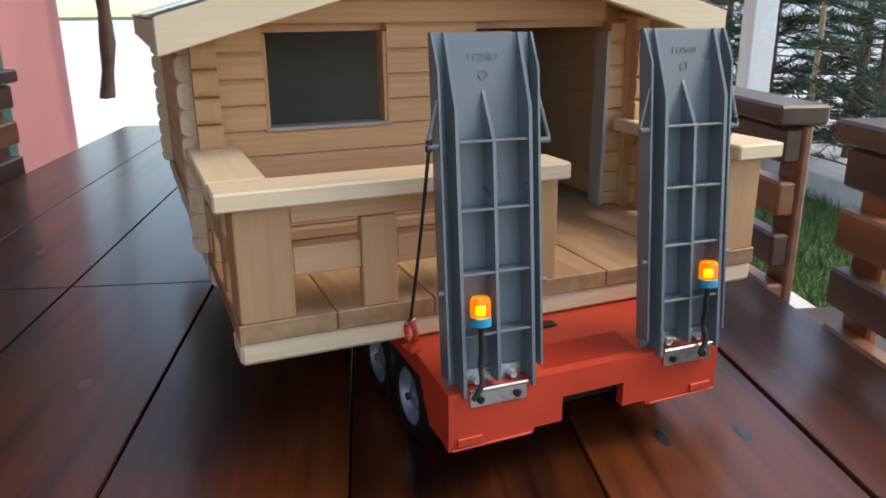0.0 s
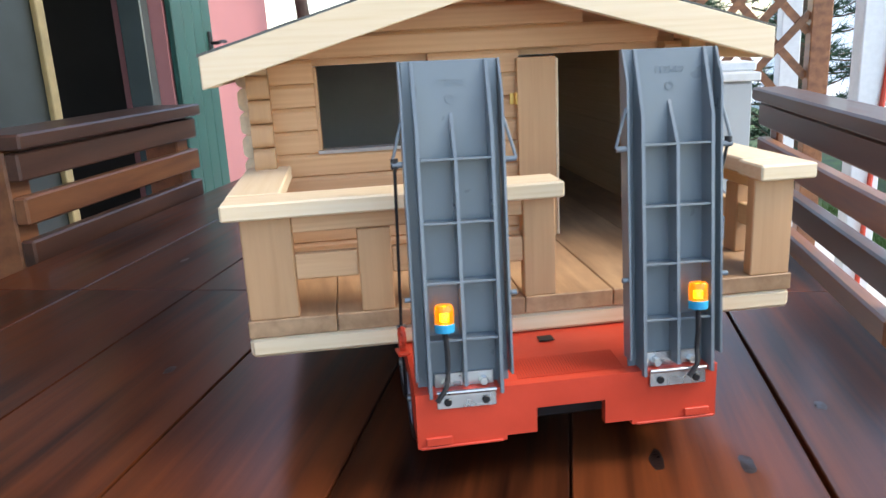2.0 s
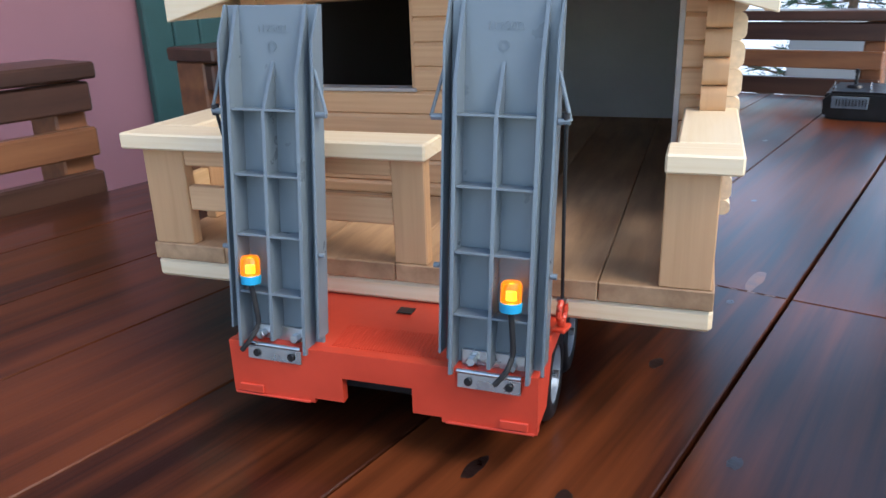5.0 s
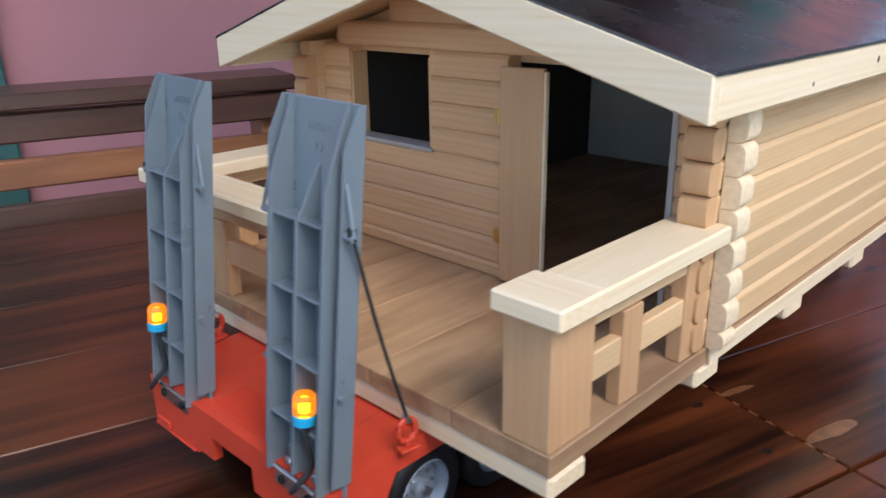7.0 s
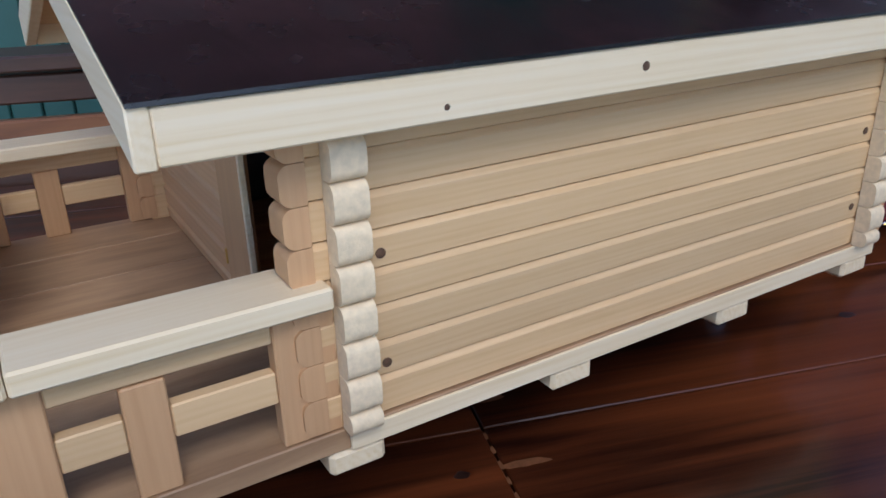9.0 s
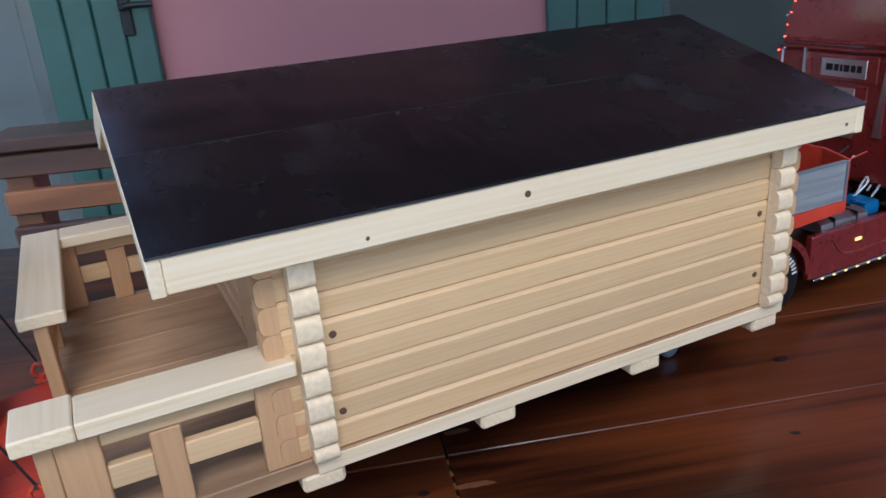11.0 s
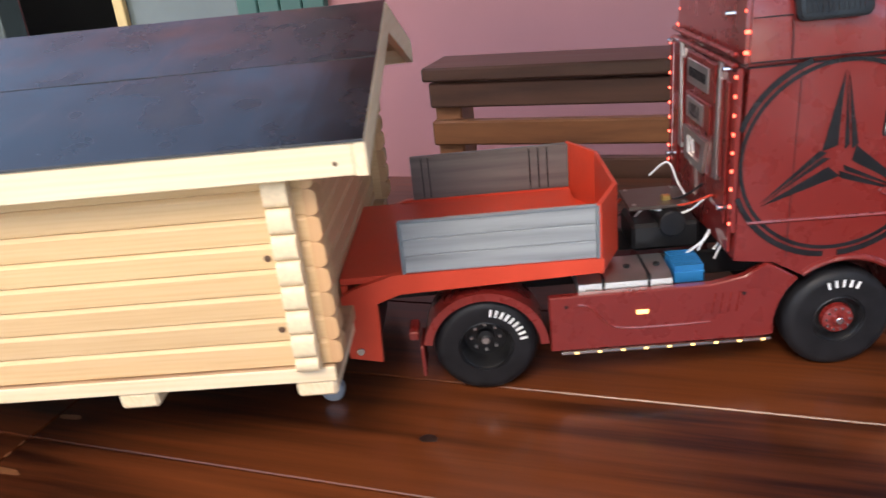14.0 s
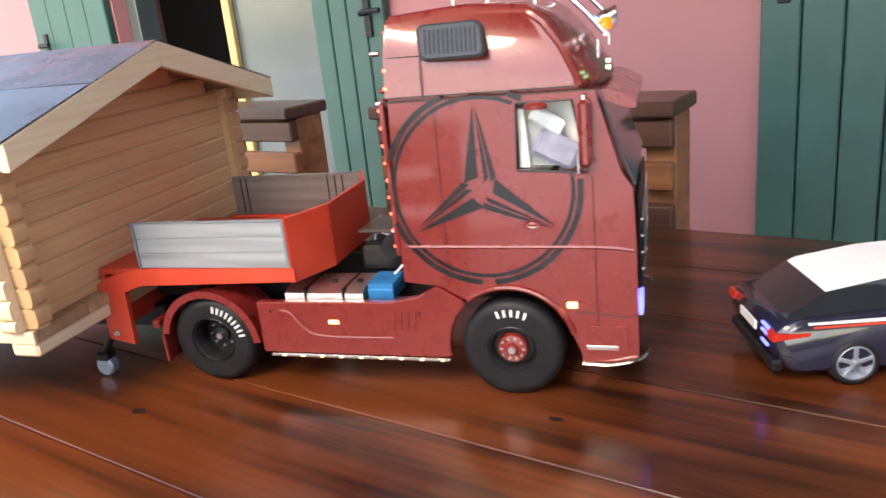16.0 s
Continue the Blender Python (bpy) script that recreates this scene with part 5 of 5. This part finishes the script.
def car_shell(bm, pts, w_low, w_top, zmid):
    rows = []
    for xs in (-1, -0.9, 0, 0.9, 1):
        rows.append([bm.verts.new((xs * (w_low + (w_top - w_low) * max(0, min(1, (z - zmid) / 0.05))), y + (abs(xs) > 0.95) * (0.008 if y < -0.07 else (-0.008 if y > 0.24 else 0)), z)) for y, z in pts])
    n = len(pts)
    for r0, r1 in zip(rows, rows[1:]):
        for i in range(n):
            bm.faces.new((r0[i], r0[(i + 1) % n], r1[(i + 1) % n], r1[i]))
    bm.faces.new(rows[0])
    bm.faces.new(rows[-1])
    bmesh.ops.recalc_face_normals(bm, faces=bm.faces)


bm = bmesh.new()
car_shell(bm, prof, CWD, CWD - 0.006, 0.055)
bmesh.ops.bevel(bm, geom=[e for e in bm.edges if len(e.link_faces) == 2 and e.calc_face_angle(0) > 0.7], offset=0.003, segments=2, affect="EDGES")
body = part("body", bm, NAVY, car, "", 60)
bm = bmesh.new()
car_shell(bm, [(-0.078, 0.0690), (-0.036, 0.0935), (0.03, 0.1035), (0.085, 0.1055), (0.14, 0.0985), (0.195, 0.0715)], CWD - 0.008, CWD - 0.026, 0.073)
cabin_glass = part("window_band", bm, DARK_GLASS, car, "", 60)
bm = bmesh.new()
car_shell(bm, [(-0.038, 0.0932), (-0.030, 0.0975), (0.03, 0.1068), (0.085, 0.1085), (0.128, 0.1035), (0.140, 0.0988), (0.085, 0.1057), (0.03, 0.1037)], CWD - 0.018, CWD - 0.028, 0.09)
part("roof", bm, WHITE_PLASTIC, car, "white roof", 60)
for s in (-1, 1):
    box_part("stripe", WHITE_PLASTIC, body, (s * (CWD - 0.0035), s * (CWD - 0.0015), -0.060, 0.20, 0.0655, 0.0695), 0)
    box_part("stripe", RED, body, (s * (CWD - 0.003), s * (CWD - 0.001), -0.055, 0.20, 0.0630, 0.0653), 0)
    bm = bmesh.new()
    add_prism(bm, [(-0.0935, 0.0530), (-0.058, 0.0565), (-0.058, 0.0595), (-0.0920, 0.0605)], "x", s * (CWD - 0.018), s * (CWD + 0.0002))
    part("tail_lamp", bm, glowing("red tail lamp", (0.4, 0.02, 0.012), 0.05), body, "red tail lamp")
    for y in (-0.014, 0.185):
        wheel = make_tyre(car, s * (CWD - 0.020), s * (CWD + 0.0015), y, 0.0242, 0.024, 0.0175, RUBBER, RIM, "wheel", s, 0.004, "low tyre on a grey rim")
        bm = bmesh.new()
        for i in range(5):
            m = Matrix.Translation((0, y, 0.0242)) @ Matrix.Rotation(2 * math.pi * i / 5, 4, "X")
            add_box(bm, s * (CWD - 0.004), s * (CWD + 0.0005), -0.0022, 0.0022, 0.002, 0.0168, 0.0006, m)
        part("spoke", bm, RIM, wheel)
box_part("plate", WHITE_PLASTIC, body, (-0.026, 0.018, -0.0935, -0.0915, 0.0455, 0.055), 0.0004, "white plate without writing")
for z in (0.053, 0.060, 0.042):
    box_part("blue_flasher", BLUE_LED, body, (0.034, 0.050, -0.0935, -0.0905, z, z + 0.003), 0.0004)
box_part("bumper", BLACK, body, (-0.060, 0.060, -0.091, -0.080, 0.018, 0.030), 0.002)
box_part("roof_light", BLUE_LED, car, (-0.012, 0.012, 0.062, 0.072, 0.1088, 0.1115), 0.001, "small lit blue roof light")

# ---- the transmitter ----
tx = thing("radio_transmitter", "black radio transmitter with two sticks", "remote control", room(0.100, 1.36, 0, 4))
bm = bmesh.new()
add_prism(bm, [(-0.095, 0.004), (-0.080, 0.0), (0.080, 0.0), (0.095, 0.004), (0.098, 0.040), (0.088, 0.052), (-0.088, 0.052), (-0.098, 0.040)], "y", -0.075, 0.075)
bmesh.ops.bevel(bm, geom=bm.edges[:], offset=0.005, segments=2, affect="EDGES")
shell = part("housing", bm, BLACK, tx, "", 50)
for s in (-1, 1):
    box_part("front_plate", GREY, tx, (s * 0.022, s * 0.082, -0.0765, -0.0752, 0.022, 0.044), 0.0006)
    for k in range(10):
        x = s * (0.026 + k * 0.0054)
        box_part("rib", BLACK, tx, (x, x + 0.002, -0.0778, -0.0766, 0.027, 0.039), 0)
    bm = bmesh.new()
    add_lathe(bm, [(0.052, 0.0), (0.052, 0.016), (0.057, 0.013), (0.058, 0.004), (0.078, 0.0025), (0.079, 0.004), (0.086, 0.004), (0.087, 0.0)], (s * 0.050, -0.005, 0), "z", 14)
    part("stick", bm, BLACK, tx)
    for dx in (-0.032, 0.028):
        bm = bmesh.new()
        add_lathe(bm, [(0.052, 0.0), (0.052, 0.003), (0.056, 0.003), (0.057, 0.0014), (0.068, 0.0012), (0.069, 0.0)], (s * 0.050 + dx, -0.045, 0), "z", 8)
        part("switch", bm, CHROME, tx)

# ---- house wall, doors and shutters ----
WP = -1.62
TOPZ = 1.75
for n, (q0, q1, z0) in enumerate(((-3.2, -1.45, FLOOR_Z), (-1.45, -0.39, 1.42), (-0.39, 1.30, FLOOR_Z), (1.30, 2.55, 1.42), (2.55, 3.65, FLOOR_Z))):
    bm = bmesh.new()
    add_box(bm, WP - 0.22, WP, q0, q1, z0, TOPZ)
    whole("wall_house_%d" % (n + 1), bm, PINK, "pink plastered house wall", "wall", room(0, 0), kind="structure")
for n, (q0, q1) in enumerate(((-1.45, -0.39), (1.30, 2.55))):
    dr = thing("door_%d" % (n + 1), "grey glazed terrace door standing half open", "door", room(0, 0), kind="structure")
    mid = q0 + (q1 - q0) * 0.5
    box_part("door_frame", GREY_DOOR, dr, (WP - 0.16, WP - 0.06, q0, q0 + 0.06, FLOOR_Z, 1.42), 0.004)
    box_part("door_frame", GREY_DOOR, dr, (WP - 0.16, WP - 0.06, q1 - 0.06, q1, FLOOR_Z, 1.42), 0.004)
    a, b = (mid + 0.03, q1 - 0.062) if n == 0 else (q0 + 0.062, mid - 0.03)
    box_part("door_panel", GREY_DOOR if n == 0 else DIM_DOOR, dr, (WP - 0.13, WP - 0.09, a, b, FLOOR_Z + 0.01, 1.40), 0.004)
    edge = a if n == 0 else b
    box_part("weather_strip", mottled("yellowed wood edge", (0.45, 0.32, 0.14), 0.5, 0.0, 0.15, 20.0), dr, (WP - 0.088, WP - 0.066, edge - 0.02, edge + 0.02, FLOOR_Z + 0.01, 1.40), 0.003, "bare yellowish edge strip")
    # plain room shell; its dimness is painted in by the near-black colour
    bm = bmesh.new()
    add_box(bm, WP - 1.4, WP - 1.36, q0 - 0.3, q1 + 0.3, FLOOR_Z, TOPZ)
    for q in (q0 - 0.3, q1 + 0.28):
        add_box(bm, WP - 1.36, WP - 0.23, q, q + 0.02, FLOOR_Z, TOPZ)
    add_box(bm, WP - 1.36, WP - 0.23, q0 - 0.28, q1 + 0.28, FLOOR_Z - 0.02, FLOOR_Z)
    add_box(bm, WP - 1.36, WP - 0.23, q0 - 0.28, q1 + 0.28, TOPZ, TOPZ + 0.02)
    whole("wall_room_%d" % (n + 1), bm, INDOOR_SHADE, "room behind the open door, its dimness in the colour", "wall", room(0, 0), kind="structure")


def make_shutter(q0, q1, handle_q):
    sh = thing("door_shutter", "dark green boarded wooden shutter folded on the wall", "shutter", room(0, 0), "shutters of the doors")
    n = 4
    for k in range(n):
        a, b = q0 + (q1 - q0) * k / n, q0 + (q1 - q0) * (k + 1) / n
        box_part("board", GREEN_DOOR, sh, (WP + 0.006, WP + 0.036, a + 0.0015, b - 0.0015, FLOOR_Z + 0.02, 1.44), 0.004)
    for z in (-0.45, 0.55, 1.25):
        box_part("ledge", GREEN_DOOR, sh, (WP + 0.0362, WP + 0.052, q0 + 0.02, q1 - 0.02, z, z + 0.07), 0.004)
    bm = bmesh.new()
    add_box(bm, WP + 0.0365, WP + 0.044, handle_q - 0.014, handle_q + 0.014, 0.26, 0.38, 0.003)
    add_tube(bm, bend([(WP + 0.044, handle_q, 0.33), (WP + 0.075, handle_q, 0.33), (WP + 0.08, handle_q + 0.02, 0.335), (WP + 0.078, handle_q + 0.075, 0.335)]), 0.008, 8)
    part("handle", bm, BLACK, sh, "dark metal lever handle")


make_shutter(-0.385, -0.10, -0.16)
make_shutter(-1.98, -1.455, -1.90)
make_shutter(0.95, 1.295, 1.0)
make_shutter(2.555, 2.90, 2.86)

# ---- terrace ceiling, unseen and sized to shade the place, and its posts ----
bm = bmesh.new()
for k in range(23):
    p0 = -1.84 + k * 0.125
    add_box(bm, p0 + 0.001, p0 + 0.124, -0.2, 2.35, TOPZ + 0.03, TOPZ + 0.05, 0.003)
whole("ceiling", bm, CEILING_WOOD, "unseen boarded ceiling, sized to shade the terrace", "ceiling", room(0, 0), kind="structure")

# ---- cabinets at the far end ----
CQ = 2.32
for k, (p0, p1, hp) in enumerate(((-0.28, 0.07, 0.02), (0.074, 0.36, 0.12), (0.364, 0.61, 0.415))):
    cb = thing("cabinet", "pale grey outdoor kitchen cabinet with white handle", "cabinet", room(0, 0), "cabinets under the worktop")
    box_part("body", CABINET, cb, (p0, p1, CQ + 0.02, CQ + 0.55, FLOOR_Z + 0.06, 0.098), 0.002)
    dr = box_part("door", CABINET, cb, (p0 + 0.003, p1 - 0.003, CQ, CQ + 0.0195, FLOOR_Z + 0.08, 0.092), 0.003)
    bm = bmesh.new()
    add_box(bm, hp - 0.012, hp + 0.012, CQ - 0.028, CQ - 0.018, -0.06, 0.075, 0.004)
    add_box(bm, hp - 0.008, hp + 0.008, CQ - 0.018, CQ, -0.045, -0.03, 0.001)
    add_box(bm, hp - 0.008, hp + 0.008, CQ - 0.018, CQ, 0.045, 0.06, 0.001)
    part("handle", bm, WHITE_PLASTIC, dr, "white bar handle")
    for p in (p0 + 0.04, p1 - 0.04):
        box_part("foot", WHITE_PLASTIC, cb, (p - 0.02, p + 0.02, CQ + 0.05, CQ + 0.09, FLOOR_Z, FLOOR_Z + 0.0595), 0.003)
bm = bmesh.new()
add_box(bm, -0.30, 0.63, CQ - 0.02, CQ + 0.57, 0.1, 0.128, 0.004)
whole("worktop", bm, STONE_TOP, "pale stone worktop on the cabinets", "worktop", room(0, 0))
# things on the worktop
bm = bmesh.new()
add_lathe(bm, [(0.1285, 0.0), (0.1285, 0.055), (0.150, 0.075), (0.147, 0.072), (0.132, 0.050), (0.132, 0.0)], (0, 0, 0), "z", 24)
whole("bowl", bm, BLACK, "dark shallow bowl on a white box", "bowl", room(0.46, CQ + 0.22, 0.030))
bm = bmesh.new()
add_box(bm, -0.14, 0.16, -0.1, 0.1, 0.1285, 0.158, 0.004)
whole("flat_box", bm, WHITE_PLASTIC, "flat white box on the worktop", "box", room(0.48, CQ + 0.20, 0))
bm = bmesh.new()
add_lathe(bm, [(0.1285, 0.0), (0.1285, 0.030), (0.165, 0.034), (0.165, 0.031), (0.133, 0.028), (0.133, 0.0)], (0, 0, 0), "z", 20)
whole("flower_pot", bm, WHITE_PLASTIC, "small white pot with blue rim", "pot", room(0.13, CQ + 0.18, 0))
bm = bmesh.new()
for k in range(90):
    a, r = random.uniform(0, 6.28), random.uniform(0.01, 0.06)
    c = Vector((r * math.cos(a), r * math.sin(a), 0.135 + random.uniform(0, 0.05)))
    d = Vector((random.uniform(-1, 1), random.uniform(-1, 1), random.uniform(0, 1))).normalized() * 0.03
    s = d.cross(Vector((0, 0, 1))).normalized() * 0.006
    bm.faces.new([bm.verts.new(v) for v in (c, c + d * 0.5 + s, c + d, c + d * 0.5 - s)])
whole("dried_plant", bm, mottled("dry grey leaves", (0.42, 0.43, 0.40), 0.7), "tuft of pale dry leaves on the worktop", "plant", room(0.30, CQ + 0.2, 0))

# ---- lattice behind the cabinets ----
lattice = thing("lattice_screen", "brown diagonal wooden lattice screen", "screen", room(0, 0))
LQ = 3.05
L0, L1, LZ0, LZ1 = 0.16, 0.98, 0.0, 1.3
for sgn in (-1, 1):
    for k in range(16):
        c = -1.2 + k * 0.165        # where the lath meets the middle height
        run = (LZ1 - LZ0) / 2 / math.tan(radians(48))
        ends = sorted((max(L0, min(L1, x)) for x in (c - run, c + run)))
        if ends[1] - ends[0] < 0.05 or c + run < L0 or c - run > L1:
            continue
        mid, half = sum(ends) / 2, (ends[1] - ends[0]) / 2 / math.cos(radians(48))
        bm = bmesh.new()
        m = Matrix.Translation((mid, LQ + (0.0 if sgn > 0 else 0.013), (LZ0 + LZ1) / 2 + sgn * (mid - c) * math.tan(radians(48)))) @ Matrix.Rotation(-sgn * radians(48), 4, "Y")
        add_box(bm, -half, half, -0.006, 0.006, -0.016, 0.016, 0.001, m)
        part("lath", bm, SEAT_WOOD, lattice)
for p in (0.12, 1.02):
    box_part("post", SEAT_WOOD, lattice, (p - 0.04, p + 0.04, LQ - 0.03, LQ + 0.05, FLOOR_Z, 1.74), 0.004)
for p, q in ((0.98, 2.35), (1.30, 2.35), (1.40, -1.6)):
    bm = bmesh.new()
    add_box(bm, p - 0.045, p + 0.045, q - 0.045, q + 0.045, FLOOR_Z, TOPZ + 0.0295, 0.004)
    whole("terrace_post", bm, WHITE_PLASTIC, "white painted terrace post", "post", room(0, 0), group="terrace posts")
bm = bmesh.new()
add_tube(bm, bend([(1.10, 2.30, 1.5), (1.07, 2.31, 0.9), (1.03, 2.30, 0.3), (0.99, 2.29, -0.3), (0.98, 2.29, -0.75)]), 0.009, 8)
whole("red_cord", bm, RED, "red cord hanging beside the post", "cord", room(0, 0))
# the far chair at the table's end
far_chair = copy_thing(chair, room(-0.20, 1.66, 0, 90))
tagged(far_chair, "dark brown slatted wooden chair at the table end")

# ---- hanging piece of bark ----
bm = bmesh.new()
rows = []
for k in range(15):
    z = 0.02 + k * 0.055
    r = 0.011 + 0.003 * noise.noise((k * 0.9, 1.7, 0))
    rows.append([bm.verts.new((r * (1 + 0.35 * noise.noise((k * 0.7, i * 1.3, 4))) * math.cos(i * math.pi / 5) + 0.012 * math.sin(k * 0.5),
                               r * (1 + 0.35 * noise.noise((k * 0.7, i * 1.3, 9))) * math.sin(i * math.pi / 5), z + 0.012 * noise.noise((i * 2.1, k * 0.3, 2)))) for i in range(10)])
for r0, r1 in zip(rows, rows[1:]):
    for i in range(10):
        bm.faces.new((r0[i], r0[(i + 1) % 10], r1[(i + 1) % 10], r1[i]))
bm.faces.new(rows[0])
bm.faces.new(rows[-1])
bmesh.ops.recalc_face_normals(bm, faces=bm.faces)
bark = whole("hanging_trunk", bm, mottled("rough brown bark", (0.09, 0.05, 0.035), 0.85, 0.0, 0.6, 20.0, 0.8, 60.0), "rough brown tree stem hanging from a beam", "decoration", pose(-0.36, 3.85, -0.18) @ Matrix.Diagonal((3.1, 3.1, 2.48, 1)))
bm = bmesh.new()
add_box(bm, WP, 1.1, 3.55, 3.67, 1.79, 1.93, 0.004)
whole("terrace_beam", bm, CEILING_WOOD, "brown wooden beam over the terrace end", "beam", room(0, 0), kind="structure")
bm = bmesh.new()
add_box(bm, 1.0, 1.09, 3.56, 3.66, FLOOR_Z, 1.7895, 0.004)
whole("terrace_post", bm, WHITE_PLASTIC, "white painted terrace post", "post", room(0, 0), group="terrace posts")

# ---- garden ----
GRASS_GROUND = mottled("lawn soil", (0.07, 0.12, 0.03), 0.9, 0.0, 0.5, 6.0, 0.4, 60.0)
bm = bmesh.new()
vs = [bm.verts.new((x, y, FLOOR_Z - 0.11)) for x, y in ((-400, -400), (400, -400), (400, 400), (-400, 400))]
bm.faces.new(vs)
whole("ground", bm, GRASS_GROUND, "green lawn round the terrace", "lawn", kind="structure", smooth=0)
GRASS = mottled("grass blades", (0.09, 0.17, 0.04), 0.7, 0.0, 0.4, 3.0, 0.0)
bm = bmesh.new()
for k in range(9000):
    p, q = random.uniform(1.47, 2.6), random.uniform(1.2, 4.6)
    h, a = random.uniform(0.04, 0.10), random.uniform(0, 6.28)
    base = Vector((p, q, FLOOR_Z - 0.11))
    w = Vector((math.cos(a), math.sin(a), 0)) * 0.004
    tip = Vector((random.uniform(-0.04, 0.04), random.uniform(-0.04, 0.04), h))
    bm.faces.new([bm.verts.new(v) for v in (base - w, base + w, base + tip)])
whole("grass", bm, GRASS, "short green grass", "grass", room(0, 0), kind="stuff", smooth=0)
bm = bmesh.new()
add_box(bm, 2.62, 2.74, -4, 9, FLOOR_Z - 0.12, FLOOR_Z + 0.06, 0.01)
whole("kerb", bm, PAVING, "low pale concrete kerb behind the lawn", "kerb", room(0, 0), kind="structure")
SNOW = mottled("pale gravel drive", (0.72, 0.74, 0.76), 0.8, 0.0, 0.15, 2.0, 0.3, 40.0)
bm = bmesh.new()
add_box(bm, 2.745, 60, -30, 60, FLOOR_Z - 0.2, FLOOR_Z - 0.06)
whole("pavement", bm, SNOW, "pale drive beyond the kerb", "pavement", room(0, 0), kind="structure")

bm = bmesh.new()
add_box(bm, -70.0, -0.2, 3.9, 160.0, FLOOR_Z - 0.13, FLOOR_Z - 0.085, 0.01)
whole("pavement", bm, SNOW, "pale gravel court behind the house", "pavement", room(0, 0), kind="structure")
# unseen pale ground, added as a reflector for the cabin's front faces
bm = bmesh.new()
add_box(bm, -25.0, 2.6, -40.0, -3.25, FLOOR_Z - 0.13, FLOOR_Z - 0.085, 0.01)
whole("pavement", bm, SNOW, "unseen pale ground added to bounce light at the cabin front", "pavement", room(0, 0), kind="structure")
NEEDLE = mottled("pine needles", (0.055, 0.11, 0.06), 0.6, 0.0, 0.4, 4.0, 0.0)
BARK = mottled("pine bark", (0.18, 0.11, 0.07), 0.85, 0.0, 0.4, 20.0, 0.5, 60.0)


def make_pine(p, q, height, seed):
    rnd = random.Random(seed)
    tree = thing("pine_tree", "young green pine tree in the garden", "tree", room(p, q, FLOOR_Z - 0.11), "pines in the garden")
    bm = bmesh.new()
    rows = bend([(0, 0, 0), (0.02, 0.01, height * 0.4), (0.0, 0.02, height)], 6)
    rings = []
    for i, c in enumerate(rows):
        r = 0.045 * (1 - i / len(rows)) + 0.006
        rings.append([bm.verts.new(c + Vector((r * math.cos(a * math.pi / 4), r * math.sin(a * math.pi / 4), 0))) for a in range(8)])
    for r0, r1 in zip(rings, rings[1:]):
        for i in range(8):
            bm.faces.new((r0[i], r0[(i + 1) % 8], r1[(i + 1) % 8], r1[i]))
    crown = bmesh.new()
    z = 0.15
    while z < height - 0.1:
        for _ in range(6):
            a = rnd.uniform(0, 6.28)
            length = (1 - z / height) * rnd.uniform(0.5, 0.95) + 0.12
            d = Vector((math.cos(a), math.sin(a), rnd.uniform(-0.05, 0.35)))
            base = Vector((0.01, 0.01, z))
            add_tube(bm, [base, base + d * length * 0.55 + Vector((0, 0, -0.02)), base + d * length], 0.006, 4)
            for _ in range(int(26 * length) + 6):
                f = rnd.uniform(0.2, 1.0)
                c = base + d * length * f
                for _ in range(5):
                    t = (d * 0.6 + Vector((rnd.uniform(-1, 1), rnd.uniform(-1, 1), rnd.uniform(-0.5, 0.8)))).normalized() * rnd.uniform(0.07, 0.14)
                    s = t.cross(Vector((rnd.uniform(-1, 1), rnd.uniform(-1, 1), rnd.uniform(-1, 1)))).normalized() * 0.0045
                    crown.faces.new([crown.verts.new(v) for v in (c - s, c + s, c + t)])
        z += 0.13
    part("trunk", bm, BARK, tree)
    part("crown", crown, NEEDLE, tree, "", 0)


for k, (p, q, h) in enumerate(((3.0, 4.0, 2.6), (3.5, 5.0, 2.9), (2.95, 5.3, 2.7), (3.7, 3.6, 2.6), (4.3, 5.9, 3.2), (3.2, 6.6, 3.0), (1.6, 5.4, 2.4), (0.4, 5.2, 2.5), (-0.6, 5.6, 2.6), (1.0, 6.4, 2.9))):
    make_pine(p, q, h, 11 + k)
bm = bmesh.new()
add_tube(bm, [(2.9, 4.6, FLOOR_Z - 0.11), (2.93, 4.62, 1.5)], 0.018, 8)
whole("garden_stake", bm, mottled("pale cane", (0.5, 0.38, 0.22), 0.7), "pale wooden stake among the pines", "stake", room(0, 0))
# far pale house front
bm = bmesh.new()
add_box(bm, 4.0, 30.0, 16.0, 16.5, FLOOR_Z - 0.2, 1.2, 0.02)
whole("garden_wall", bm, SNOW, "pale garden wall in the distance", "wall", room(0, 0), kind="structure")
